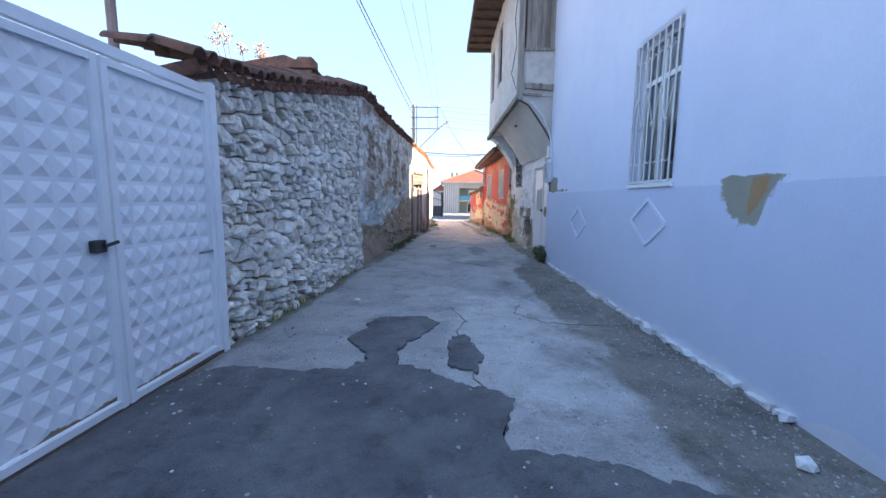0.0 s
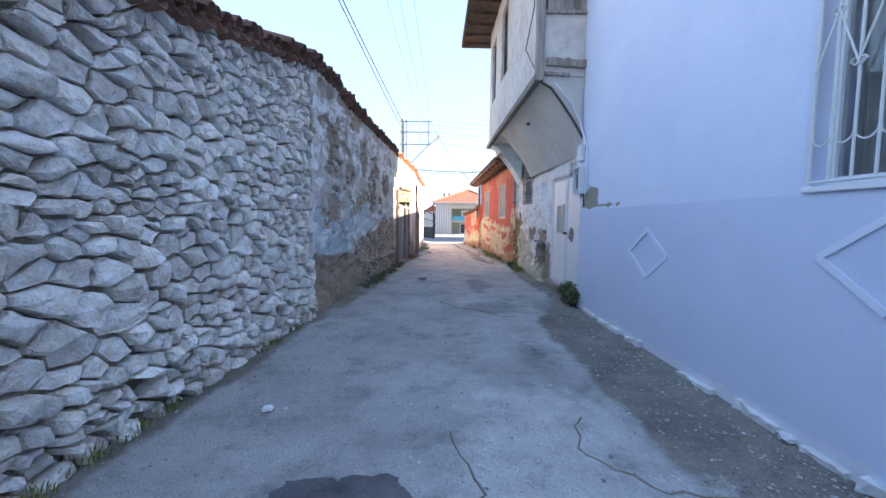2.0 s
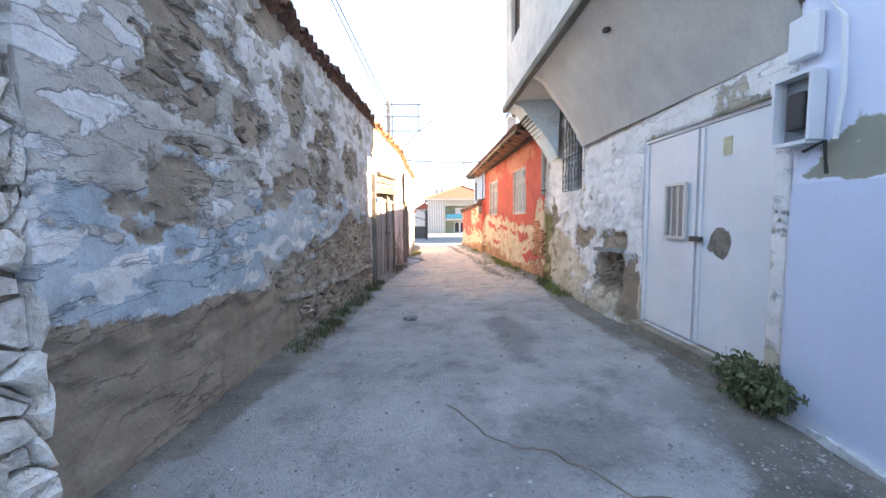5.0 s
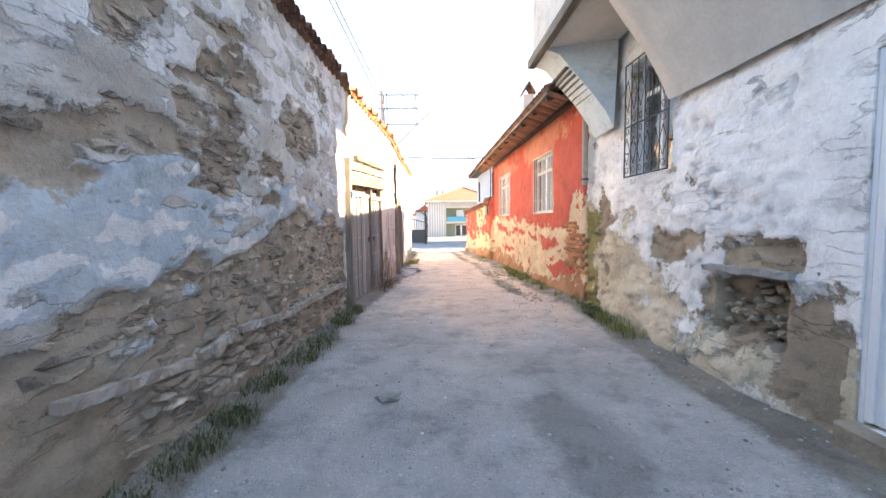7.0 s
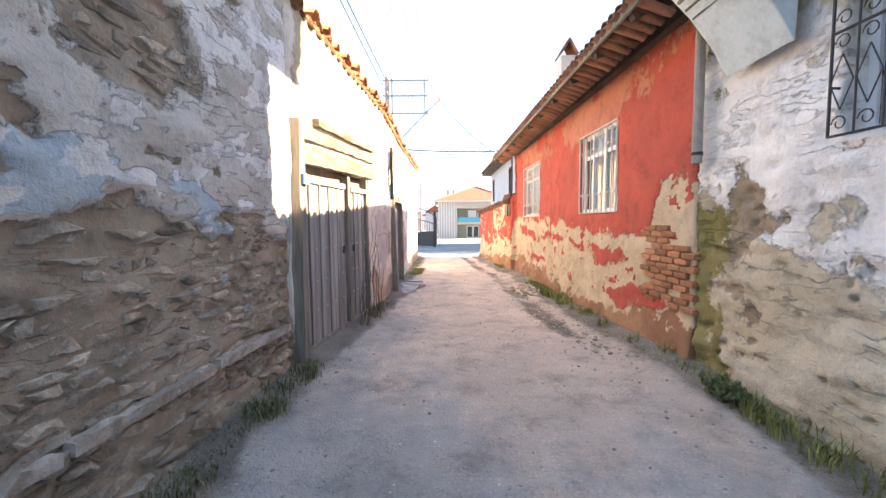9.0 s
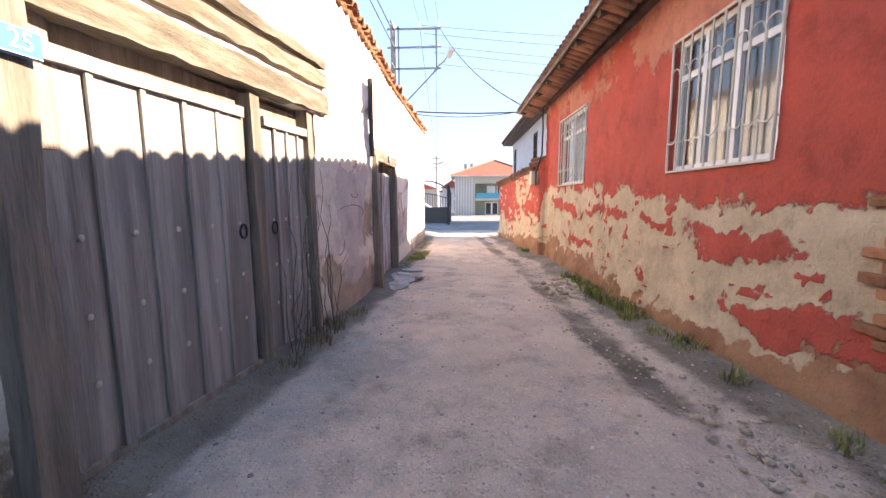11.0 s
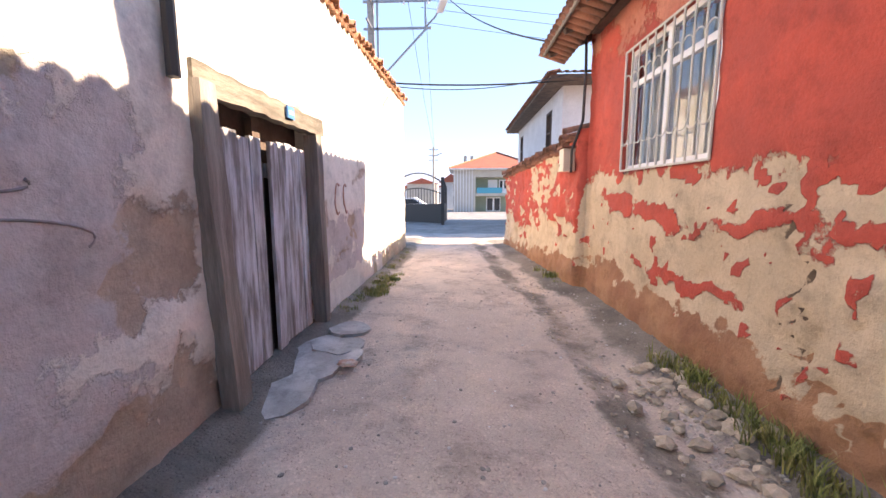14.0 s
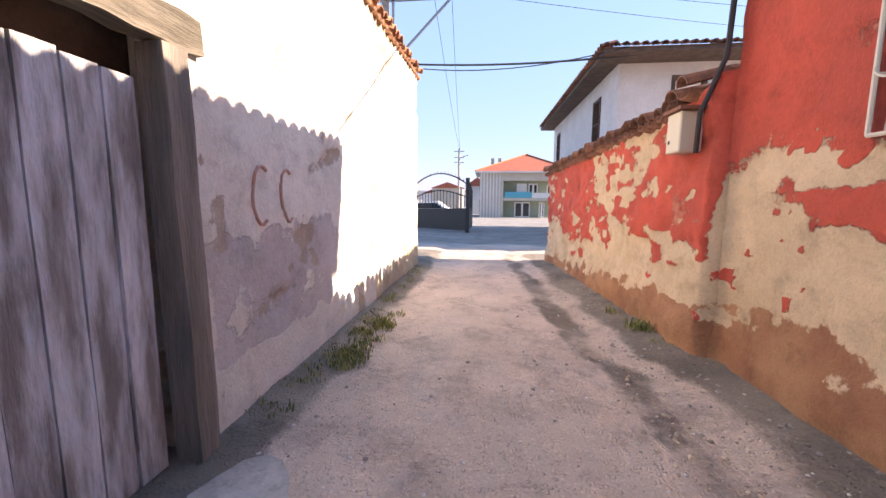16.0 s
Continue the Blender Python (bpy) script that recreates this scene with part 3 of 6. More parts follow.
sheet_wall("wall_left_plaster", OLDWALL, 8.5, 15.62, lx, -0.2, old_top, 1, 0.036, 0.45, disp=old_disp, attrs={"lost": old_lost, "mud": old_mud, "blue": old_blue, "white": lambda y, z: old_white(y, z) if old_lost(y, z) < 0.4 else 0}, zmax=3.85, label="old plastered wall with peeling limewash and exposed masonry")

# door openings of the sunlit wall
D1 = (15.74, 18.22, -0.2, 2.12)
D2 = (20.36, 22.2, -0.2, 1.98)


def sun_gray(y, z):
    v = 0.3 * sm(z, 0.5, 0.75) * (1 - sm(z, 1.35, 1.5)) * (1 - sm(y, 20.0, 20.4)) + 0.42 * (1 - sm(z, 0.82, 0.88)) * sm(z, 0.2, 0.3) * sm(y, 22.3, 22.4) * (1 - sm(y, 24.3, 24.6))
    v = max(v, blobs(y, z, ((19.3, 1.2, 0.55, 0.4), (19.0, 0.15, 0.6, 0.35), (23.3, 0.75, 0.9, 0.2)), 60))
    return v + 0.32 * nz(y * 1.8, z * 1.8, 61, 6) + 0.12


def sun_lost(y, z):
    v = 0.22 + 0.5 * nz(y * 1.9, z * 2.2, 62, 6) - 0.08 * sm(z, 1.6, 2.2) + 0.28 * sm(0.5 - z, 0, 0.4) * (1 - sm(y, 22.2, 22.8))
    return max(v, blobs(y, z, ((25.9, 3.05, 0.25, 0.25), (20.05, 1.0, 0.25, 0.3), (20.0, 0.15, 0.3, 0.3), (18.6, 0.35, 0.2, 0.3), (19.3, 0.05, 0.7, 0.2), (17.0, 2.95, 0.5, 0.1)), 63))


def sun_moss(y, z): return -0.5 * (1 - sm(z, 1.3, 1.8)) * (1 - sm(y, 24.2, 24.8)) + 0.15 + 0.2 * sm(y, 23, 26) + 0.5 * nz(y * 2.4, z * 0.9, 64, 5) + 0.22 * sm(z, 2.4, 3.2) + 0.3 * sm(0.4 - z, 0.0, 0.5) * sm(y, 22.5, 24)
def sun_disp(y, z): return 0.012 * math.floor(2.5 * nz(y * 1.5, z * 1.9, 68, 6) + 0.5) / 2.5 + 0.02 * nz(y * 0.9, z * 0.9, 65) + 0.010 * nz(y * 5, z * 5, 66) - 0.028 * sm(sun_lost(y, z) + 0.05 * nz(y * 9, z * 9, 67), 0.45, 0.55)


sheet_wall("wall_left_sunlit", SUNWALL, 15.62, 28.35, lx, -0.35, sun_top, 1, 0.048, 0.45, openings=(D1, D2), disp=sun_disp, attrs={"gray": sun_gray, "lost": sun_lost, "moss": sun_moss}, zmax=3.7, label="tall whitewashed garden wall with stains and patches")
# plain returns that close the yard behind the wall
thing("wall_left_return", box(-6.5, -1.22, 27.9, 28.3, -0.4, 3.4), SUNWALL, "whitewashed return of the garden wall", "wall", kind="structure")
thing("wall_left_back", box(-7.0, -6.6, 3.0, 28.3, -0.4, 2.6), MORTAR, "plain yard wall behind the lane", "wall", kind="structure")
thing("wall_left_start", box(-3.4, -2.75, -10, 0.35, -0.3, 2.6), BAYUP, "plain plastered yard wall", "wall", kind="structure")
thing("wall_behind", box(-3.4, 2.9, -10.6, -10.2, -0.3, 3.5), BAYUP, "plain wall closing the lane", "wall", kind="structure")

# long stone-and-mortar ledge along the old wall's foot
bm = bmesh.new()
pts = [(10.95, 0.60), (11.9, 0.50), (12.4, 0.55), (13.4, 0.47), (14.4, 0.47), (15.55, 0.44)]
for i, (a, b) in enumerate(zip(pts, pts[1:])):
    beam((lx(a[0]) + 0.0, a[0], a[1]), (lx(b[0]) + 0.0, b[0] - 0.06, b[1] - 0.01), 0.06, 0.06, bm, 0.022, i * 3 + 1, 18)
thing("ledge", bm, mk("pale_ledge_mortar", (0.52, 0.46, 0.41), (0.34, 0.28, 0.23), 4, 0.95, 0.9, 30), "pale mortar ledge along the foot of the old wall", "ledge", kind="structure")


# ---------- metal yard gate ----------
def yard_gate():
    g = base("yard_gate", (-2.25, 2.6, 0), "white painted sheet-metal double gate pressed with pyramids", "gate")
    d = Vector((lx(3.66) - lx(0.4), 3.26, 0)).normalized()
    side = Vector((d.y, -d.x, 0))

    def at(y, z, off=0.0):
        p = Vector((lx(y) + 0.02, y, z)) + side * off
        return p

    for y0, y1, cols in ((0.42, 2.56, 16), (2.66, 3.60, 7)):
        bm = bmesh.new()
        rows = 15
        z0, top0, top1 = 0.09, 2.33, 2.33 + 0.03
        for i in range(cols):
            for j in range(rows):
                ya, yb = y0 + (y1 - y0) * i / cols, y0 + (y1 - y0) * (i + 1) / cols
                za, zb = z0 + (top0 - z0) * j / rows, z0 + (top0 - z0) * (j + 1) / rows
                e, f = 0.012, 0.014
                o = [bm.verts.new(at(*q)) for q in ((ya, za), (yb, za), (yb, zb), (ya, zb))]
                p = [bm.verts.new(at(*q)) for q in ((ya + e, za + f), (yb - e, za + f), (yb - e, zb - f), (ya + e, zb - f))]
                c = bm.verts.new(at((ya + yb) / 2, (za + zb) / 2, 0.019))
                for k in range(4):
                    bm.faces.new((o[k], o[(k + 1) % 4], p[(k + 1) % 4], p[k]))
                    bm.faces.new((p[k], p[(k + 1) % 4], c))
        bmesh.ops.remove_doubles(bm, verts=bm.verts, dist=0.0008)
        leaf = part("leaf", bm, WHITEMETAL, g, "pressed white sheet leaf with rust at the foot")
        tint(leaf, "rust", lambda x, y, z: 0.5 - 5 * (z - 0.1) + 0.3 * nz(y * 4, z * 4, 5) if z < 0.3 else 0.2 * nz(y * 7, z * 7, 6) + 0.22)
        for ya, yb in ((y0 - 0.03, y0), (y1, y1 + 0.03)):
            part("stile", beam(at((ya + yb) / 2, 0.03, 0.012), at((ya + yb) / 2, top0 + 0.05, 0.012), 0.05, 0.05), WHITEMETAL, leaf)
        for z in (0.06, top0 + 0.025):
            part("rail", beam(at(y0, z, 0.012), at(y1, z, 0.012), 0.045, 0.05), WHITEMETAL, leaf)
    part("post", beam(at(3.68, -0.05, 0.015), at(3.68, 2.5, 0.015), 0.09, 0.085), WHITEMETAL, g)
    part("lintel", beam(at(0.4, 2.44, 0.0), at(3.64, 2.44, 0.0), 0.05, 0.07), WHITEMETAL, g)
    lock = part("lock", box(lx(2.5) + 0.03, lx(2.5) + 0.075, 2.44, 2.53, 1.13, 1.21, 0.006), DARKBAR, g, "black lock case")
    part("handle", beam(at(2.5, 1.17, 0.07), at(2.6, 1.19, 0.07), 0.015, 0.02), DARKBAR, lock)
    part("latch", beam(at(3.42, 1.0, 0.035), at(3.58, 1.0, 0.035), 0.02, 0.02), STEEL, g)
    part("threshold", beam(at(0.4, 0.0, 0.0), at(3.64, 0.0, 0.0), 0.10, 0.05), mk("rusty_threshold", (0.13, 0.075, 0.05), (0.09, 0.06, 0.045), 4), g, "rusty steel threshold")


yard_gate()


# ---------- tile copings ----------
TM = tile_mesh("tile")
TM.materials.append(TILE)
TMS = tile_mesh("tile_sun", 0.4)
TMS.materials.append(TILE_SUN)


def coping(name, y0, y1, line, ztop, me, label, over=0.14, pitch=-13, step=0.185, side=1, rows=1, wild=1.0):
    c = base(name, (line(y0), y0, ztop(y0)), label, "roof tiles", kind="structure")
    rng = random.Random(int(y0 * 10))
    y = y0
    while y < y1:
        for r in range(rows):
            lift = 0.02 + rng.uniform(0, 0.02) * wild
            x = line(y) + side * (over - r * 0.33)
            put("tile", me, pose(x + rng.uniform(-0.03, 0.03) * wild, y + rng.uniform(-0.02, 0.02), ztop(y) + lift + r * 0.33 * math.tan(radians(-pitch)), rng.uniform(-6, 6) * wild, -pitch + rng.uniform(-4, 4) * wild, (0 if side > 0 else 180) + rng.uniform(-7, 7) * wild), c)
            if r == 0:
                put("tile", me, pose(x - side * 0.03, y + step / 2, ztop(y) + 0.035 + lift * 0.3, 180, pitch, (0 if side > 0 else 180) + rng.uniform(-4, 4)), c)
        y += step * rng.uniform(0.9, 1.1)
    return c


coping("coping_rubble", 3.45, 8.75, lambda y: lx(y), lambda y: lerp([(2.9, 2.58), (3.7, 2.62), (4.6, 2.76), (8.5, 3.68), (9, 3.74)], y), TM, "two rows of old dark red barrel tiles on the rubble wall", 0.12, wild=1.5, rows=2)
coping("coping_old", 8.85, 15.5, lx, old_top, TM, "row of dark old tiles along the plastered wall", 0.09, rows=1)
coping("coping_sunlit", 15.6, 28.3, lx, sun_top, TMS, "row of pale clay tiles along the whitewashed wall", 0.07, rows=1, wild=1.3)


# ---------- wooden yard door with the number plate ----------
def plank_leaf(parent, y0, y1, z0, z1, n, off, material, rng, gap=0.008, ragged=0.0):
    w = (y1 - y0) / n
    for i in range(n):
        a, b = y0 + i * w + gap / 2, y0 + (i + 1) * w - gap / 2
        y = (a + b) / 2
        t = z1 + rng.uniform(-1, 1) * ragged
        bm = bmesh.new()
        x = lx(y) + off + rng.uniform(-0.006, 0.006)
        beam((x, y, z0 + rng.uniform(0, 0.02)), (x + rng.uniform(-0.005, 0.005), y, t), b - a, 0.032, bm, 0.004, y * 7, 8, up=(1, 0, 0))
        slope = (lx(b) - lx(a)) / (b - a)
        for v in bm.verts:
            v.co.x += slope * (v.co.y - y)
        part("plank", bm, material, parent)


def yard_door_1():
    rng = random.Random(7)
    d = base("door_1", (lx(17), 17, 0), "grey weathered plank double door under heavy timber lintels", "door", kind="structure")
    off = -0.05
    for y0, y1, n, name in ((15.86, 17.2, 5, "leaf"), (17.4, 18.12, 4, "leaf")):
        e = part("leaf", beam((lx(y0) + off - 0.045, y0 + 0.02, 1.75), (lx(y1) + off - 0.045, y1 - 0.02, 1.75), 0.04, 0.12), PLANKGREY, d)
        plank_leaf(e, y0, y1, -0.04, 1.93, n, off, PLANKGREY, rng)
        part("top_rail", beam((lx(y0) + off + 0.03, y0 + 0.02, 1.9), (lx(y1) + off + 0.03, y1 - 0.02, 1.91), 0.03, 0.07, None, 0.005, y0), PLANKGREY, e)
        for i in range(1, n):
            yb = y0 + (y1 - y0) * i / n
            part("batten", beam((lx(yb) + off + 0.024, yb, -0.02), (lx(yb) + off + 0.024, yb, 1.86), 0.014, 0.035, None, 0.003, yb, 8, up=(0, 1, 0)), PLANKGREY, e)
        for z in (0.42, 0.75, 1.12):
            for i in range(n):
                y = y0 + (y1 - y0) * (i + 0.5) / n
                bm = bmesh.new()
                bmesh.ops.create_uvsphere(bm, u_segments=7, v_segments=4, radius=0.018, matrix=Matrix.Translation((lx(y) + off + 0.02, y + 0.03, z)) @ Matrix.Diagonal((0.5, 1, 1, 1)))
                part("stud", bm, GREYBAR, e, "pale nail head")
        yr = y1 - 0.09 if y0 < 17 else y0 + 0.1
        ring = [(lx(yr) + off + 0.035, yr + 0.045 * math.cos(a), 1.06 + 0.05 * math.sin(a)) for a in np.linspace(0, math.tau, 13)]
        part("ring_handle", tube(ring, 0.008, 5), DARKBAR, e, "iron ring handle")
    part("mid_post", beam((lx(17.3) - 0.05, 17.3, -0.05), (lx(17.3) - 0.05, 17.3, 2.06), 0.13, 0.11, None, 0.012, 3), TIMBER, d)
    part("jamb", beam((lx(15.74) + 0.03, 15.72, -0.05), (lx(15.74) + 0.02, 15.76, 2.45), 0.16, 0.13, None, 0.015, 5), TIMBER, d)
    part("jamb", beam((lx(18.14) - 0.05, 18.14, -0.1), (lx(18.14) - 0.06, 18.14, 2.15), 0.12, 0.12, None, 0.012, 8), TIMBER, d)
    part("lintel", beam((lx(15.7) - 0.02, 15.7, 2.13), (lx(18.5) - 0.02, 18.45, 2.24), 0.14, 0.19, None, 0.012, 9, 20), TIMBER_H, d)
    part("lintel", beam((lx(15.7) - 0.01, 15.75, 2.36), (lx(18.5) - 0.01, 18.42, 2.46), 0.12, 0.13, None, 0.014, 12, 20), TIMBER_H, d)
    part("lintel", beam((lx(16.2) + 0.02, 16.2, 2.53), (lx(18.5) + 0.02, 18.35, 2.60), 0.10, 0.08, None, 0.014, 15, 18), TIMBER_H, d)
    part("bottom_board", beam((lx(15.7) - 0.04, 15.8, 0.0), (lx(18.2) - 0.04, 18.2, -0.04), 0.08, 0.12, None, 0.01, 20, 8), TIMBER, d)
    # Added dark sheet: paints the shade behind the planks and hides the sky.
    part("back_board", beam((lx(15.74) - 0.24, 15.75, 1.0), (lx(18.22) - 0.24, 18.2, 1.0), 0.03, 2.3), DARKWOOD_AND_SHADE, d, "dark sheet added for the shade behind the door")
    part("head_board", beam((lx(15.8) - 0.12, 15.8, 2.0), (lx(18.15) - 0.12, 18.15, 2.0), 0.04, 0.14, None, 0.01, 22, 8), TIMBER, d)
    part("patch_board", box(lx(15.9) - 0.06, lx(15.9) - 0.03, 15.82, 16.0, 1.5, 2.05, 0.004), TIMBER, d)


yard_door_1()


def house_number():
    y, z = 15.76, 1.86
    x = lx(y) + 0.125
    m = Matrix.Translation((x, y, z)) @ Matrix.Rotation(radians(90 - 6), 4, "Z") @ Matrix.Rotation(radians(90), 4, "X") @ Matrix.Diagonal((0.72, 0.8, 1, 1))
    s = base("house_number_sign", (x, y, z), "small blue enamel number plate reading 25", "sign")
    part("plate", box(-0.10, 0.10, -0.065, 0.065, -0.03, 0.0, 0.006, m=m), SIGNBLUE, s)
    for seg in (((-0.094, 0.094, 0.056, 0.060)), ((-0.094, 0.094, -0.060, -0.056))):
        part("border", box(seg[0], seg[1], seg[2], seg[3], 0.0, 0.0015, m=m), SIGNWHITE, s)
    cu = bpy.data.curves.new("number", "FONT")
    cu.body, cu.size, cu.align_x, cu.align_y, cu.extrude = "25", 0.115, "CENTER", "CENTER", 0.001
    tmp = new("number", cu)
    dg = bpy.context.evaluated_depsgraph_get()
    me = bpy.data.meshes.new_from_object(tmp.evaluated_get(dg))
    bpy.data.objects.remove(tmp)
    me.transform(m @ Matrix.Translation((0, 0, 0.002)))
    me.materials.clear()
    part("number", me, SIGNWHITE, s, "white numerals 25")


house_number()


def yard_door_2():
    rng = random.Random(17)
    d = base("door_2", (lx(21.3), 21.3, -0.1), "narrow plank double door with flaking blue-grey paint", "door", kind="structure")
    off = -0.08
    for y0, y1, n in ((20.5, 21.16, 4), (21.3, 22.05, 5)):
        e = part("leaf", beam((lx(y0) + off - 0.045, y0 + 0.02, 1.5), (lx(y1) + off - 0.045, y1 - 0.02, 1.5), 0.04, 0.12), PLANKBLUE, d)
        plank_leaf(e, y0, y1, -0.08, 1.74, n, off, PLANKBLUE, rng, 0.008, 0.02)
    # Set back and coloured dark to stand for the shaded gap between the leaves.
    part("mid_post", beam((lx(21.2) - 0.15, 21.22, -0.1), (lx(21.2) - 0.15, 21.22, 1.9), 0.12, 0.06, None, 0.012, 3), DARKWOOD_AND_SHADE, d)
    part("jamb", beam((lx(20.4) + 0.05, 20.40, -0.15), (lx(20.3) + 0.0, 20.33, 1.95), 0.17, 0.13, None, 0.018, 5), TIMBER, d)
    part("jamb", beam((lx(22.2) + 0.01, 22.17, -0.15), (lx(22.2), 22.15, 1.9), 0.14, 0.14, None, 0.012, 8), TIMBER, d)
    part("lintel", beam((lx(20.3) - 0.01, 20.25, 1.97), (lx(22.3) - 0.01, 22.36, 2.0), 0.10, 0.17, None, 0.016, 9, 16), TIMBER_H, d)
    # Dark sheet added across the opening in place of the shade behind it.
    part("back_board", beam((lx(20.36) - 0.22, 20.37, 0.9), (lx(22.2) - 0.22, 22.19, 0.9), 0.03, 2.2), DARKWOOD_AND_SHADE, d, "dark sheet added for the shade behind the door")
    plate = part("number_plate", box(lx(21.5) + 0.05, lx(21.5) + 0.066, 21.42, 21.56, 1.95, 2.05), SIGNBLUE, d, "small faded blue plate")
    part("marks", box(lx(21.5) + 0.0665, lx(21.5) + 0.068, 21.45, 21.53, 1.985, 2.015), SIGNWHITE, plate)
    # No real pipe: a dark strip modelled where the chimney's shadow falls.
    part("pipe", tube([(lx(20.1) + 0.05, 20.08, 1.9), (lx(20.1) + 0.04, 20.1, 2.5), (lx(20.1) + 0.05, 20.08, 2.98)], 0.035, 7), DARKBAR, d, "dark strip in place of the chimney's shadow on the wall")


yard_door_2()


# ---------- blue house ----------
BW = (4.26, 5.2, 1.70, 3.40)


def blue_lost(y, z):
    v = 0.0
    for cy, cz, ay, az in ((3.2, 1.56, 0.33, 0.22), (8.85, 1.72, 0.3, 0.26), (8.25, 1.64, 0.45, 0.08)):
        v = max(v, 0.98 - 0.5 * max(abs(y - cy) / (ay * (lerp([(1.3, 0.4), (1.6, 1.0)], z) if y < 5 else 1)), abs(z - cz) / az) + (0.18 * nz(y * 5, z * 5, 71) if y < 5 else 0.34 * nz(y * 6, z * 8, 71, 6)))
    return v * (1 if z < 1.78 or y > 8.5 else 0) * (1 if (z > 1.66 or y < 5) else 0)


def blue_clay(y, z): return blue_lost(y, z) * (0.8 if y < 3.16 and z > 1.45 + 0.1 * nz(y * 6, z * 6, 74) else 0)


sheet_wall("wall_right_blue", BLUE, -10, 9.3, rx, -0.2, lambda y: 7.4, -1, 0.09, 0.42, openings=(BW,), disp=lambda y, z: 0.008 * nz(y * 0.8, z * 0.8, 72) - 0.006 * sm(blue_lost(y, z), 0.45, 0.55) + 0.006 * (1 - sm(z, 1.66, 1.70)), attrs={"band": lambda y, z: 1 - sm(z, 1.63, 1.71), "lost": blue_lost, "clay": blue_clay, "white": lambda y, z: 0.9 - 5 * (z - gz(y) - 0.02) + 0.3 * nz(y * 3, 0, 73) if z < 0.2 else 0}, label="smooth pale blue limewashed house wall with a lilac lower band")
thing("wall_right_blue_back", box(8.0, 8.4, -10, 9.3, -0.2, 7.4), BAYUP, "plain rear wall of the blue house", "wall", kind="structure")
thing("wall_right_blue_end", box(2.9, 8.0, -10.4, -10.0, -0.2, 7.4), BAYUP, "plain end wall of the blue house", "wall", kind="structure")
thing("wall_right_party", box(2.87, 8.0, 9.0, 9.3, -0.2, 7.4), BAYUP, "party wall between the houses", "wall", kind="structure")
thing("ceiling_blue_house", box(2.0, 8.4, -10.4, 9.35, 7.4, 7.6), BAYUP, "flat roof slab of the blue house", "roof", kind="structure")
# faint raised diamonds on the band
FAINT = mk("faint_lime_line", (0.66, 0.71, 0.82), (0.69, 0.735, 0.835), 0.7, 0.9, 0.12, 60, contrast=0.09)
for y, z, a, b in ((7.12, 1.1, 0.4, 0.27), (4.7, 1.25, 0.4, 0.27)):
    c = [(y, z + b), (y + a, z), (y, z - b), (y - a, z)]
    bm = bmesh.new()
    for p, q in zip(c, c[1:] + c[:1]):
        beam((rx(p[0]) - 0.012, *p), (rx(q[0]) - 0.012, *q), 0.045, 0.012, bm, up=(1, 0, 0))
    thing("diamond_relief", bm, FAINT, "faint pale diamond outline on the lilac plaster", "plaster relief", "plaster diamonds", "structure")


def bars_v(parent, x, ys, z0, z1, r, material):
    for y in ys:
        part("bar", tube([(x, y, z0), (x, y, z1)], r, 6), material, parent)


def arc(x, yc, zc, ry, rz, a0, a1, n=8):
    return [(x, yc + ry * math.cos(radians(a0 + (a1 - a0) * k / n)), zc + rz * math.sin(radians(a0 + (a1 - a0) * k / n))) for k in range(n + 1)]


def scroll(x, y, z, r, hand, n=10):
    return [(x, y + hand * (r - r * k / n * 0.6) * math.cos(2.2 * math.pi * k / n) - hand * r, z + (r - r * k / n * 0.6) * math.sin(2.2 * math.pi * k / n)) for k in range(n + 1)]


def window_unit(name, o, line, label, frame_mat, mullions, depth=0.16, curtain=True, sill=0.0):
    y0, y1, z0, z1 = o
    x = line((y0 + y1) / 2) + depth
    w = base(name, (x, (y0 + y1) / 2, z0), label, "window", kind="structure")
    f = 0.055
    fr = part("window_frame", beam((x, y0, z0 + f / 2), (x, y1, z0 + f / 2), 0.06, f), frame_mat, w)
    part("rail", beam((x, y0, z1 - f / 2), (x, y1, z1 - f / 2), 0.06, f), frame_mat, fr)
    zt = z0 + (z1 - z0) * 0.72
    part("rail", beam((x, y0 + f, zt), (x, y1 - f, zt), 0.055, 0.06), frame_mat, fr)
    edges = [y0 + f / 2] + [y0 + (y1 - y0) * m for m in mullions] + [y1 - f / 2]
    for y in edges:
        part("stile", beam((x + 0.001, y, z0 + f), (x + 0.001, y, z1 - f), 0.055, f if y in (edges[0], edges[-1]) else 0.075, up=(1, 0, 0)), frame_mat, fr)
    for a, b in zip(edges, edges[1:]):
        for c, d in ((z0 + f, zt - 0.03), (zt + 0.03, z1 - f)):
            p = part("pane", box(x - 0.004, x + 0.004, a + 0.03, b - 0.03, c, d), GLASS, w)
            p.visible_shadow = False
    if curtain:
        bm = bmesh.new()
        n = 60
        rows = [[bm.verts.new((x + 0.14 + 0.025 * math.sin(k * 1.9) + 0.01 * math.sin(k * 0.7), y0 + (y1 - y0) * k / n, z)) for k in range(n + 1)] for z in (z0 + 0.02, z1 - 0.02)]
        for k in range(n):
            if curtain == "half" and 22 < k < 44:
                continue
            bm.faces.new((rows[0][k], rows[0][k + 1], rows[1][k + 1], rows[1][k]))
        for fc in bm.faces:
            fc.smooth = True
        bmesh.ops.solidify(bm, geom=bm.faces[:], thickness=0.004)
        part("curtain", bm, CURTAIN, w, "pale net curtain")
    if sill:
        part("window_sill", box(line(y0) - sill, x, y0 - 0.04, y1 + 0.04, z0 - 0.04, z0 - 0.003, 0.006), frame_mat, w)
    return w


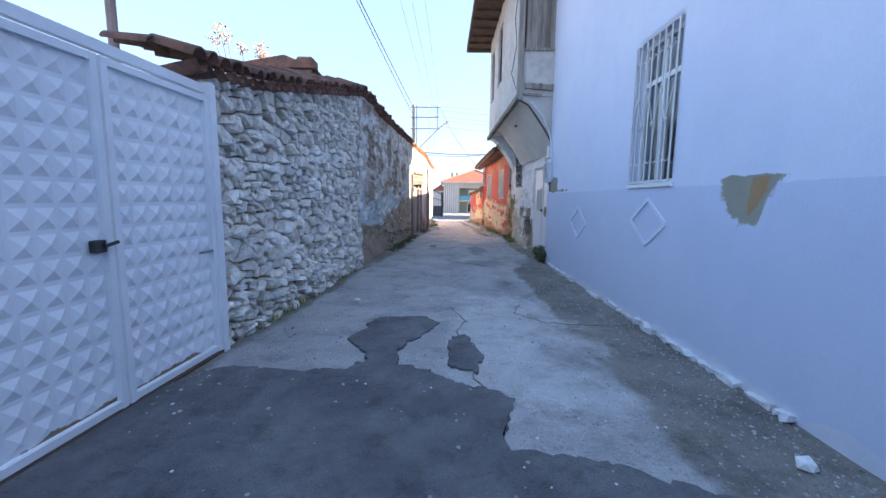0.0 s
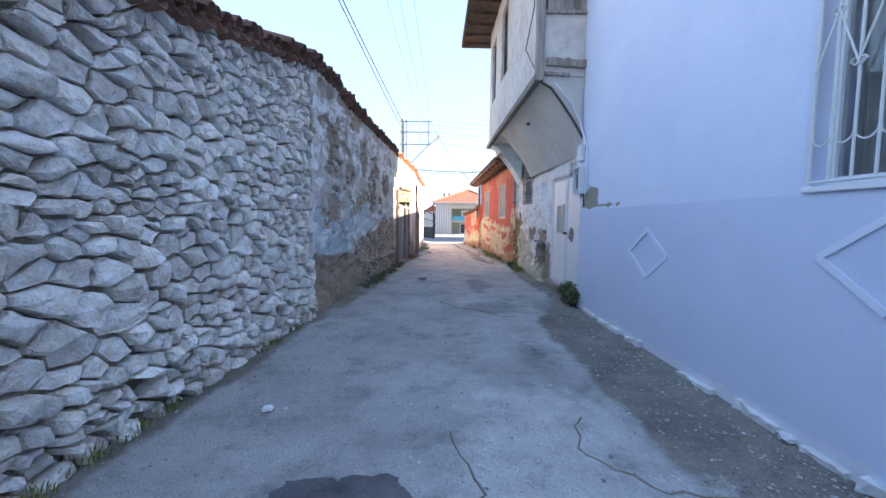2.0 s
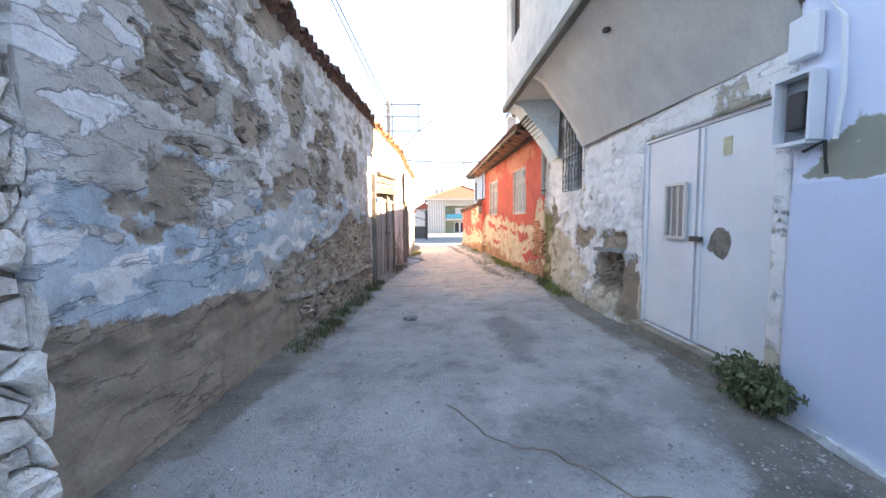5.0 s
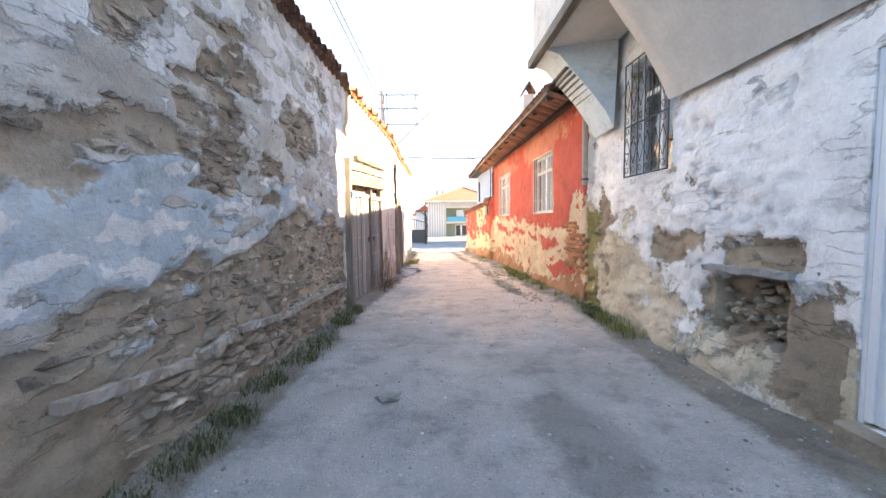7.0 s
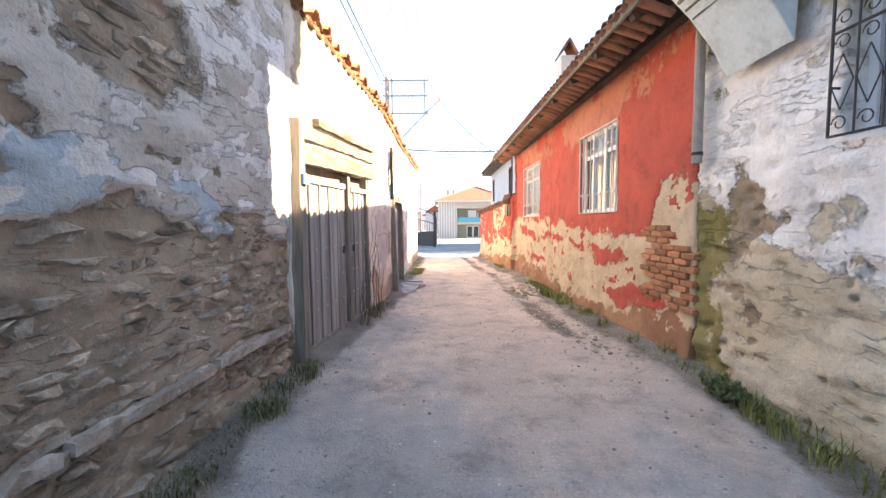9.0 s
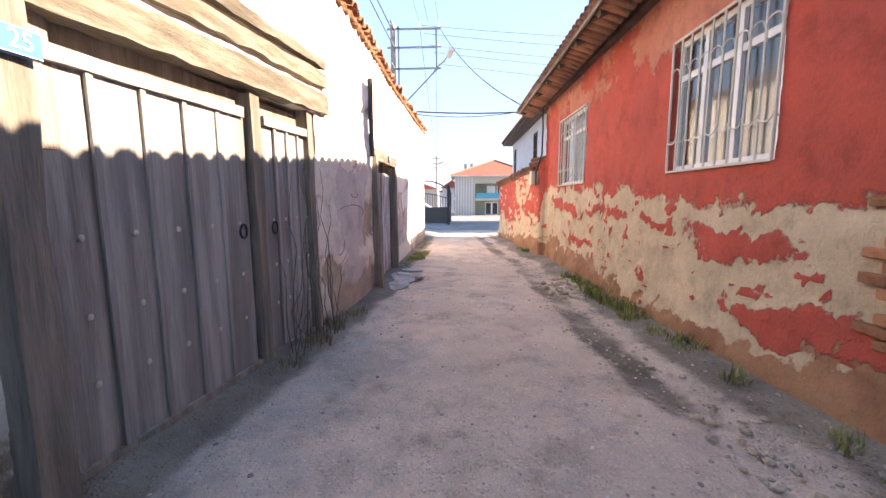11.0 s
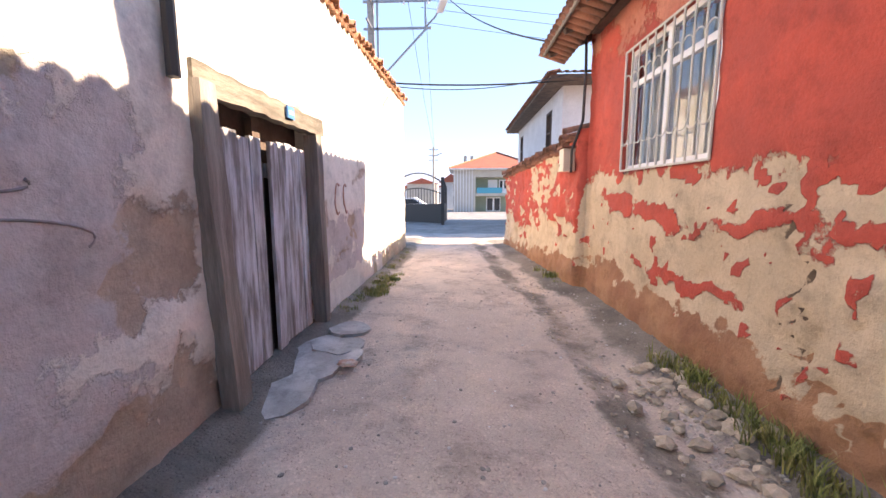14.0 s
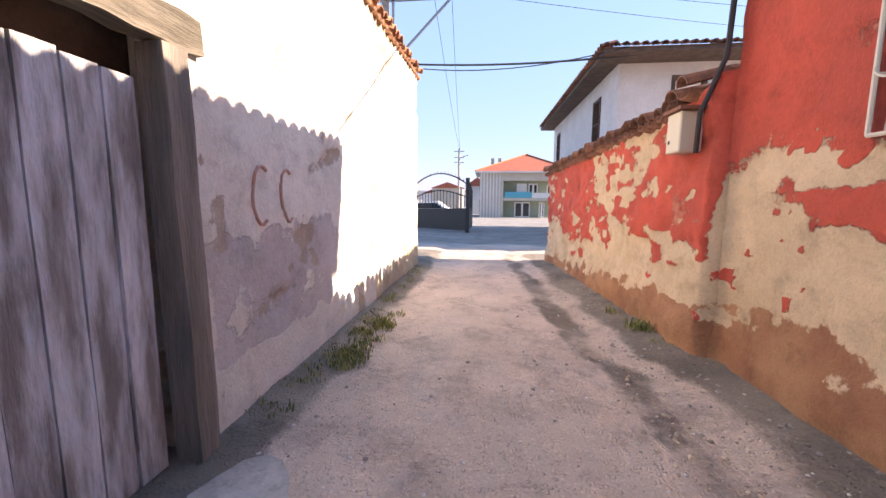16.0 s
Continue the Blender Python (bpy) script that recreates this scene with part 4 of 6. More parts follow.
window_unit("window_1", BW, rx, "white plastic casement window in the blue wall", PVC, (0.5,), 0.12, "half", 0.03)


def grille_blue():
    y0, y1, z0, z1 = BW
    x = rx(4.7) - 0.035
    g = base("window_grille", (x, 4.73, z0), "white wrought-iron window grille with arches and hearts", "window grille")
    y0, y1, z0, z1 = y0 + 0.02, y1 - 0.02, z0 + 0.02, z1 - 0.02
    for a, b in (((y0, z0), (y1, z0)), ((y0, z1), (y1, z1)), ((y0, z0), (y0, z1)), ((y1, z0), (y1, z1))):
        part("frame_bar", tube([(x, *a), (x, *b)], 0.010, 6), WHITEBAR, g)
    part("anchor", tube([(x, y0, z0 + 0.2), (x + 0.06, y0, z0 + 0.2)], 0.008, 5), WHITEBAR, g)
    part("anchor", tube([(x, y1, z1 - 0.2), (x + 0.06, y1, z1 - 0.2)], 0.008, 5), WHITEBAR, g)
    n = 7
    w = (y1 - y0) / n
    bars_v(g, x, [y0 + w * k for k in range(1, n)], z0, z1, 0.009, WHITEBAR)
    for k in range(n):
        c = y0 + w * (k + 0.5)
        part("bow", tube(arc(x, c, z0 + 0.30, w / 2, 0.08, 180, 360), 0.006, 5), WHITEBAR, g)
        part("bow", tube(arc(x, c, z1 - 0.30, w / 2, 0.08, 0, 180), 0.006, 5), WHITEBAR, g)
        za, zb = (z0 + 0.66, z0 + 1.0)
        u, v = (za, zb) if k % 2 else (zb, za)
        part("strut", tube([(x - 0.012, c - w / 2, u), (x - 0.012, c + w / 2, v)], 0.007, 5), WHITEBAR, g)
        if k < n - 1:
            zz = zb if k % 2 else za
            for h in (-1, 1):
                part("curl", tube(scroll(x - 0.012, c + w / 2 + h * 0.045, zz, 0.028, h), 0.006, 5), WHITEBAR, g)


grille_blue()

# lumpy mortar fillet where the blue wall meets the lane
bm = bmesh.new()
rng = random.Random(5)
y = 1.2
while y < 9.1:
    w = rng.uniform(0.1, 0.7)
    if rng.random() < 0.72:
        beam((rx(y) - 0.015, y, 0.015 + rng.uniform(-0.01, 0.02)), (rx(y + w) - 0.015, y + w, 0.015 + rng.uniform(-0.01, 0.02)), rng.uniform(0.05, 0.12), rng.uniform(0.03, 0.08), bm, 0.035, y * 5, max(3, int(w / 0.06)))
    y += w + rng.uniform(0, 0.1)
thing("mortar_fillet", bm, mk("white_fillet", (0.70, 0.71, 0.72), (0.55, 0.55, 0.54), 5, 0.95, 0.5, 40), "ragged white mortar fillet along the foot of the wall", "mortar", kind="structure")


# ---------- old white house with the bay ----------
SW = (13.36, 14.24, 1.93, 3.32)
WD = (9.56, 11.42, 0.16, 2.34)


def bay_lost(y, z):
    v = 0.24 + 0.42 * nz(y * 1.5, z * 3.0, 81, 6) - 0.1 * sm(z, 1.2, 1.8)
    return max(v, blobs(y, z, ((12.35, 0.62, 0.4, 0.38), (11.7, 0.45, 0.3, 0.5), (13.4, 1.1, 0.5, 0.16), (12.2, 1.15, 0.3, 0.12), (15.0, 1.5, 0.25, 0.35)), 82))


def bay_tan(y, z): return 0.28 + 0.55 * sm(lerp([(11.4, 0.5), (12.8, 0.55), (15.4, 1.55)], y) - z, -0.15, 0.25) * (0.55 + 0.45 * sm(y, 12.5, 14)) + 0.4 * nz(y * 1.3, z * 1.6, 83)
def bay_blue(y, z): return 0.55 - 0.5 * abs(z - 0.95) / 0.4 + 0.5 * nz(y * 1.8, z * 2, 84) - 0.2
def bay_moss(y, z): return 0.75 * (1 - sm(15.5 - y, 0.05, 0.7)) + 0.4 * nz(y * 3, z * 1.6, 85) - 0.3 * sm(z, 1.3, 1.9) + 0.35 * (1 - sm(z, 0.02, 0.25)) - 0.1


def bay_disp(y, z):
    rough = sm(y, 11.5, 12.0)
    v = 0.022 * nz(y * 1.6, z * 6, 86) * rough + 0.02 * nz(y * 7, z * 14, 87, 5) * rough + 0.016 * rough * math.floor(2.5 * nz(y * 1.4, z * 5, 92, 6) + 0.5) / 2.5 - 0.045 * rough * (1 - sm(abs(nz(y * 1.1 + 3, z * 5.5, 90, 4)), 0.0, 0.035)) - 0.035 * sm(bay_lost(y, z) + 0.05 * nz(y * 8, z * 8, 88), 0.44, 0.56)
    v += 0.07 * (1 - sm(z, 0.1, 0.55)) * rough * (1 - sm(y, 14.6, 15.4))
    return v - (0.10 if 11.95 < y < 12.62 and 0.42 + 0.1 * nz(y * 6, z * 6, 89) < z < 0.92 else 0)


sheet_wall("wall_right_white", BAYWALL, 9.42, 15.52, rx, -0.2, lambda y: 4.0, -1, 0.038, 0.42, openings=(SW, WD), disp=bay_disp, attrs={"lost": bay_lost, "tan": bay_tan, "blue": bay_blue, "moss": bay_moss}, label="uneven white plastered wall flaking off rubble masonry")
thing("wall_right_white_back", box(5.4, 5.8, 9.3, 15.52, -0.2, 7.3), BAYUP, "plain rear wall of the old house", "wall", kind="structure")
thing("wall_right_white_end", box(3.11, 5.4, 15.2, 15.52, -0.2, 7.3), BAYUP, "plain end wall of the old house", "wall", kind="structure")
# shelf stone over the niche
thing("ledge_stone", beam((2.60, 11.85, 0.98), (2.60, 12.72, 0.95), 0.10, 0.055, None, 0.02, 4, 8), CONCRETE, "cracked stone ledge over a hollow in the wall", "ledge", kind="structure")


rng = random.Random(44)
for _ in range(34):
    y, z, r = rng.uniform(11.98, 12.58), rng.uniform(0.48, 0.88), rng.uniform(0.035, 0.065)
    bm = chunk(r, rng.uniform(0, 50), 0.6)
    bmesh.ops.transform(bm, matrix=pose(2.72, y, z, rng.uniform(-20, 20), 0, 0), verts=bm.verts)
    part("stone", bm, MORTAR, bpy.data.objects["wall_right_white"])


def bay():
    X, Y0, Y1, Z0, Z1 = 1.70, 9.36, 15.4, 3.82, 7.25
    b = base("bay", (2.6, 12.4, 2.7), "projecting upper storey with cream plaster on timber, soffit curved", "bay", kind="structure")
    # front wall with two tall windows
    wins = ((12.35, 13.2, 5.05, 6.75), (14.15, 14.85, 4.95, 6.65))
    sheet_wall("wall_bay_front", BAYUP, Y0, Y1, lambda y: X, Z0, lambda y: Z1, -1, 0.12, 0.18, openings=wins, disp=lambda y, z: 0.008 * nz(y * 2, z * 2, 91), label="cream plastered upper wall of the bay")
    for k, o in enumerate(wins):
        w = window_unit("window_%d" % (5 + k), o, lambda y: X, "tall dark timber sash window in the bay", DARKWOOD_AND_SHADE, (0.5,), 0.09, False)
    # near face: plaster below, weathered shutters above
    part("side_wall", box(X + 0.0, 2.55, Y0 - 0.06, Y0 - 0.02, Z0 + 0.02, 4.83), BAYUP, b)
    part("side_wall", box(X + 0.18, 2.6, 15.3, 15.4, Z0 - 0.0, Z1), BAYUP, b)
    part("side_wall", box(X + 0.0, 2.55, Y0 - 0.03, Y0 - 0.01, 4.83, Z1), DARKWOOD_AND_SHADE, b)
    for k in range(6):
        x = 1.86 + k * 0.108
        part("shutter_board", beam((x, Y0 - 0.06, 4.86), (x, Y0 - 0.06, 7.1), 0.10, 0.025, None, 0.004, k, 4, up=(0, 1, 0)), TIMBER, b)
    part("sill_beam", beam((X - 0.02, Y0 - 0.08, 4.84), (2.5, Y0 - 0.08, 4.84), 0.06, 0.05, None, 0.01, 3), TIMBER, b)
    part("floor_beam", beam((X + 0.12, Y0 - 0.09, 4.05), (2.48, Y0 - 0.09, 4.02), 0.09, 0.12, None, 0.02, 7, 8), TIMBER, b, "cracked grey floor beam end")
    part("floor_beam", beam((X + 0.02, Y0 - 0.07, 3.88), (2.2, Y0 - 0.07, 3.86), 0.06, 0.05, None, 0.012, 9, 8), TIMBER, b)
    part("corner_post", beam((X - 0.0, Y0 - 0.07, 3.75), (X - 0.0, Y0 - 0.05, Z1), 0.12, 0.12, None, 0.015, 11, 10), TIMBER, b)
    part("front_plate", beam((X - 0.03, Y0 - 0.1, 3.80), (X - 0.03, Y1, 3.78), 0.10, 0.12, None, 0.012, 13, 12), TIMBER_H, b)
    # cavetto soffits
    def cav(y0, y1, name, material, skew=0.0):
        bm = bmesh.new()
        prof = [(X + 0.02, 3.74), (X + 0.18, 3.66), (2.05, 3.42), (2.28, 3.12), (2.45, 2.85), (2.56, 2.62)]
        nn = 24
        rows = []
        for k in range(nn + 1):
            y = y0 + (y1 - y0) * k / nn
            rows.append([bm.verts.new((x + 0.008 * nz(y * 2, i, 93), y + skew * (x - X), z + 0.01 * nz(y * 2, i, 94))) for i, (x, z) in enumerate(prof)])
        top = [[bm.verts.new((x, y0 + (y1 - y0) * k / nn + skew * (x - X), 3.9)) for x in (X + 0.02, 2.6)] for k in (0, nn)]
        for p, q in zip(rows, rows[1:]):
            for i in range(len(prof) - 1):
                f = bm.faces.new((p[i], p[i + 1], q[i + 1], q[i]))
                f.smooth = True
        bm.faces.new(rows[0] + [top[0][1], top[0][0]])
        bm.faces.new((rows[-1] + [top[1][1], top[1][0]])[::-1])
        bmesh.ops.recalc_face_normals(bm, faces=bm.faces)
        return part(name, bm, material, b)
    cav(Y0 - 0.04, 13.3, "soffit", SOFFIT)
    cav(14.75, 15.38, "end_bracket", PALEBLUE, -0.3)
    for k in range(8):
        t = 0.25 + k * 0.07
        x, z = 1.78 + t * 0.8, 3.68 - t * 1.0 + 0.12 * math.sin(t * 2.5)
        part("lath", beam((x, 14.78 - 0.3 * (x - X), z - 0.02), (x, 15.36 - 0.3 * (x - X), z - 0.02), 0.055, 0.025, None, 0.004, k, 3), TIMBER_H, b)
    part("soffit_board", box(X + 0.02, 2.6, 13.3, 15.3, 3.76, 3.8), SOFFIT, b)
    part("edge_trim", tube([(X + 0.0, Y0 - 0.09, 3.74), (1.9, Y0 - 0.08, 3.64), (2.1, Y0 - 0.08, 3.38), (2.3, Y0 - 0.08, 3.1), (2.46, Y0 - 0.06, 2.85)], 0.022, 6), DARKWOOD_AND_SHADE, b, "ragged lead edge strip")
    # A solid lump, coloured dark like the shade inside a small opening.
    bm = bmesh.new()
    bmesh.ops.create_icosphere(bm, subdivisions=1, radius=0.05, matrix=Matrix.Translation((1.96, 11.12, 3.50)) @ Matrix.Diagonal((1, 1.2, 0.7, 1)))
    part("hole", bm, DARKWOOD_AND_SHADE, b, "small dark lump for the shade of a hole in the soffit")
    # eave
    part("eave", box(0.88, 6.0, 9.35, 16.3, Z1, Z1 + 0.06), DARKWOOD_AND_SHADE, b, "dark boarded eave")
    part("fascia", box(0.84, 0.9, 9.2, 16.34, Z1 - 0.02, Z1 + 0.16), DARKWOOD_AND_SHADE, b)
    part("fascia", box(0.9, 6.0, 16.28, 16.34, Z1 - 0.02, Z1 + 0.16), DARKWOOD_AND_SHADE, b)
    for k in range(11):
        y = 9.6 + k * 0.64
        part("rafter", beam((0.92, y, Z1 - 0.035), (1.8, y, Z1 - 0.035), 0.06, 0.07), DARKWOOD_AND_SHADE, b)
    part("roof", poly_prism([(0.84, 9.36, Z1 + 0.12), (3.4, 9.36, Z1 + 1.1), (6.0, 9.36, Z1 + 0.12)], (0, 6.98, 0)), TILE, b, "low pitched tiled roof")
    part("wire", tube([(1.64, 9.3, 7.0), (1.62, 9.35, 6.2), (1.6, 9.6, 5.6), (1.62, 9.4, 5.0), (1.6, 9.9, 4.5), (1.64, 9.4, 4.0), (1.75, 9.26, 3.95)], 0.009, 5), WIRE, b)


bay()


def metal_door():
    y0, y1, z0, z1 = WD
    x = rx(10.5) + 0.06
    d = base("door_3", (x, 10.5, z0), "white painted steel double door with a small grilled window", "door", kind="structure")
    for a, b in ((y0 + 0.04, 10.44), (10.475, y1 - 0.04)):
        lf = part("leaf", box(x - 0.02, x + 0.02, a, b, z0 + 0.02, z1 - 0.04, 0.008), DOORMETAL, d)
        for y in (a + 0.025, b - 0.025):
            part("stile", beam((x - 0.028, y, z0 + 0.03), (x - 0.028, y, z1 - 0.05), 0.014, 0.045, up=(0, 1, 0)), DOORMETAL, lf)
    part("frame", box(x - 0.03, x + 0.05, y0 - 0.0, y0 + 0.035, z0, z1, 0.004), DOORMETAL, d)
    part("frame", box(x - 0.03, x + 0.05, y1 - 0.035, y1, z0, z1, 0.004), DOORMETAL, d)
    part("frame", box(x - 0.03, x + 0.05, y0 + 0.035, y1 - 0.035, z1 - 0.035, z1, 0.004), DOORMETAL, d)
    # hatch window in the far leaf
    h = part("hatch", box(x - 0.035, x - 0.02, 10.62, 10.95, 1.22, 1.78, 0.004), STEEL, d, "small barred hatch")
    for a, b in (((10.62, 1.22), (10.95, 1.22)), ((10.62, 1.78), (10.95, 1.78)), ((10.62, 1.22), (10.62, 1.78)), ((10.95, 1.22), (10.95, 1.78))):
        part("hatch_frame", beam((x - 0.045, *a), (x - 0.045, *b), 0.03, 0.03), GREYBAR, h)
    for y in (10.73, 10.84):
        part("bar", tube([(x - 0.05, y, 1.22), (x - 0.05, y, 1.78)], 0.008, 5), GREYBAR, h)
    part("handle", beam((x - 0.05, 10.36, 1.22), (x - 0.05, 10.52, 1.22), 0.03, 0.05), DARKBAR, d)
    bm = bmesh.new()
    bmesh.ops.create_circle(bm, cap_ends=True, segments=18, radius=0.15, matrix=Matrix.Translation((x - 0.0225, 10.16, 1.2)) @ Matrix.Rotation(radians(-90), 4, "Y"))
    for v in bm.verts:
        v.co.y += 0.06 * nz(v.co.z * 8, v.co.y * 8, 5)
        v.co.z += 0.06 * nz(v.co.y * 8, v.co.z * 8, 6)
    part("stain", bm, mk("worn_paint_stain", (0.16, 0.13, 0.10), (0.24, 0.2, 0.16), 8), d, "dark worn patch round the lock")
    part("sticker", box(x - 0.0245, x - 0.0215, 10.06, 10.16, 1.98, 2.14), mk("yellowed_paper", (0.60, 0.52, 0.33), (0.55, 0.47, 0.3), 4), d)
    part("step", box(2.5, 2.95, y0 - 0.05, y1 + 0.05, -0.1, z0 - 0.003, 0.02), MORTAR, d, "rough stone threshold")


metal_door()


def meter_niche():
    m = base("fuse_box", (2.44, 9.3, 1.95), "small open grey fuse box with cables on the house corner", "fuse box")
    x = 2.44
    part("back", box(x - 0.012, x, 9.10, 9.36, 1.92, 2.34), STEEL, m)
    for q in ((9.09, 9.11, 1.92, 2.34), (9.35, 9.37, 1.92, 2.34), (9.11, 9.35, 1.90, 1.925), (9.11, 9.35, 2.335, 2.36)):
        part("side", box(x - 0.1, x, *q), DOORMETAL, m)
    part("fuse", box(x - 0.07, x - 0.014, 9.17, 9.29, 2.0, 2.24, 0.01), DARKBAR, m)
    part("bracket", box(x - 0.06, x + 0.0, 9.12, 9.32, 2.45, 2.72, 0.01), DOORMETAL, m)
    part("cable", tube([(x - 0.03, 8.99, 1.9), (x - 0.03, 8.96, 2.2), (x - 0.03, 8.98, 2.6), (x - 0.03, 9.1, 2.8), (x - 0.05, 9.26, 3.1), (x - 0.2, 9.26, 3.4), (x - 0.5, 9.24, 3.72)], 0.016, 6), DOORMETAL, m)
    part("cable", tube([(x - 0.02, 9.04, 1.7), (x - 0.03, 9.05, 1.9), (x - 0.02, 9.2, 1.86)], 0.012, 5), DARKBAR, m)


meter_niche()

window_unit("window_2", SW, rx, "old white window behind a dark grille", PVC, (0.5,), 0.18, "half")


def grille_dark():
    y0, y1, z0, z1 = SW
    x = rx(13.8) - 0.06
    g = base("window_grille", (x, 13.8, z0), "dark wrought-iron window grille with scrolls", "window grille")
    y0, y1 = y0 - 0.02, y1 + 0.02
    for a, b in (((y0, z0), (y1, z0)), ((y0, z1), (y1, z1)), ((y0, z0), (y0, z1)), ((y1, z0), (y1, z1)), ((y0, z0 + 0.62), (y1, z0 + 0.62))):
        part("frame_bar", tube([(x, *a), (x, *b)], 0.009, 6), DARKBAR, g)
    part("anchor", tube([(x, y0, z0 + 0.3), (x + 0.1, y0, z0 + 0.3)], 0.008, 5), DARKBAR, g)
    part("anchor", tube([(x, y1, z0 + 0.3), (x + 0.1, y1, z0 + 0.3)], 0.008, 5), DARKBAR, g)
    n = 6
    w = (y1 - y0) / n
    bars_v(g, x, [y0 + w * k for k in range(1, n)], z0, z1, 0.0065, DARKBAR)
    for k in range(n):
        c = y0 + w * (k + 0.5)
        for z in (z0 + 0.07, z0 + 0.69, z0 + 0.55):
            part("curl", tube(scroll(x - 0.01, c + 0.05, z, 0.05, 1), 0.0042, 5), DARKBAR, g)
        for za, zb in ((z0 + 0.15, z0 + 0.48), (z0 + 0.8, z0 + 1.2)):
            zm = (za + zb) / 2
            for s in (-1, 1):
                part("lozenge", tube([(x - 0.01, c, za), (x - 0.01, c + s * w * 0.45, zm), (x - 0.01, c, zb)], 0.0042, 5), DARKBAR, g)
    return g


grille_dark()

# ---------- red house ----------
R1 = (17.18, 18.52, 1.55, 2.80)
R2 = (21.10, 22.68, 1.55, 2.83)


def red_edge(y): return lerp([(15.6, 1.95), (16.15, 1.9), (16.4, 1.25), (17.2, 1.22), (18.2, 1.28), (19.5, 1.38), (21, 1.48), (23.4, 1.55), (24.5, 1.35), (29, 0.9)], y)


RED_SPOTS = ((17.6, 0.98, 0.7, 0.13), (16.8, 0.45, 0.9, 0.16), (18.7, 1.05, 0.45, 0.07), (20.6, 1.05, 0.5, 0.1), (21.9, 1.1, 0.5, 0.1), (19.9, 1.12, 0.3, 0.08), (22.8, 1.15, 0.5, 0.12), (21.3, 0.5, 0.7, 0.08))


def red_tan(y, z):
    v = 0.5 + 1.6 * (red_edge(y) - z) + 0.14 * nz(y * 4, z * 3, 101) + 0.1 * nz(y * 1.3, 0, 102)
    v = min(v, 1.0) - 0.6 * sm(nz(y * 4.2, z * 6.0, 114, 6), 0.34, 0.5) + 0.10 * nz(y * 11, z * 11, 116)
    v = min(v, 1.05 - blobs(y, z, RED_SPOTS, 103))
    if y > 23.74:
        v = 0.25 + 0.5 * sm(0.95 - z, -0.2, 0.5) + 0.4 * nz(y * 1.4, z * 1.8, 104, 4) + 0.5 * nz(y * 3.6, z * 7.0, 117, 6) + 0.3 * (1 - abs(y - 25.5) / 1.6) * (abs(y - 25.5) < 1.6)
    return v


def red_brown(y, z): return 0.45 * sm(nz(y * 5.5, z * 8, 118, 3), 0.32, 0.42) * (1 - sm(z, 0.8, 1.0)) * sm(y, 18, 18.5) * (1 - sm(y, 20.2, 20.4)) + 0.4 + 1.9 * (lerp([(15.6, 0.42), (17, 0.35), (19, 0.15), (20.5, 0.35), (23, 0.45), (26, 0.2), (29, 0.1)], y) - z) + 0.3 * nz(y * 1.6, z * 2, 105) + 0.3 * nz(y * 4.5, z * 6, 119, 5)
def red_pale(y, z): return 0.18 + 0.35 * sm(z, 2.5, 3.0) + 0.35 * nz(y * 1.2, z * 1.2, 106)


def red_crack(y, z):
    d = abs(y - 20.3 - 0.3 * nz(z * 2.8, 1, 107) - 0.25 * (z - 0.7)) if 0.05 < z < 1.25 else 1
    return 0.68 - d / 0.05 * 0.5


def red_disp(y, z):
    t = sm(red_tan(y, z), 0.42, 0.55)
    lump = 0.04 * nz(y * 1.6, z * 1.8, 109) + 0.03 * nz(y * 5, z * 9, 111)
    v = 0.018 * nz(y * 0.9, z * 0.9, 110) + 0.011 * nz(y * 4, z * 5, 112, 5) + 0.010 * math.floor(2.5 * nz(y * 1.7, z * 2.6, 115, 6) + 0.5) / 2.5 - 0.014 * t + 0.006 * t * nz(y * 10, z * 10, 113)
    v -= 0.03 * sm(red_crack(y, z), 0.45, 0.6) + 0.03 * sm(nz(y * 5.5, z * 8, 118, 3), 0.3, 0.45) * t * (1 - sm(z, 0.8, 1.0)) * sm(y, 18, 18.5) * (1 - sm(y, 20.2, 20.4))
    return v + (lump if y > 23.74 else 0) + 0.05 * (1 - sm(z, 0.0, 0.45))


RED_ATTRS = {"tan": red_tan, "brown": red_brown, "pale": red_pale, "crack": red_crack}
sheet_wall("wall_right_red", REDWALL, 15.56, 23.72, rx, -0.3, lambda y: 3.5, -1, 0.045, 0.42, openings=(R1, R2), disp=red_disp, attrs=RED_ATTRS, label="red limewashed house wall flaking to tan plaster below")
thing("wall_right_red_back", box(8.0, 8.4, 15.6, 23.6, -0.3, 3.5), BAYUP, "plain rear wall of the red house", "wall", kind="structure")
thing("wall_right_red_end", box(2.92, 8.0, 23.2, 23.55, -0.3, 3.5), REDWALL, "plain end wall of the red house", "wall", kind="structure")


def low_top(y): return lerp([(23.5, 2.35), (23.75, 2.2), (24.3, 2.0), (26.5, 1.9), (29.4, 1.78)], y)


sheet_wall("wall_right_low", REDWALL, 23.72, 29.4, rx, -0.3, low_top, -1, 0.05, 0.4, disp=red_disp, attrs=RED_ATTRS, zmax=2.4, label="lumpy red and tan garden wall of rubble")
thing("wall_right_low_return", box(2.4, 4.6, 29.0, 29.38, -0.3, 1.78), REDWALL, "return of the red garden wall", "wall", kind="structure")
coping("coping_red", 24.0, 29.5, rx, low_top, TM, "row of old barrel tiles on the red garden wall", 0.1, side=-1, rows=2, wild=1.3)


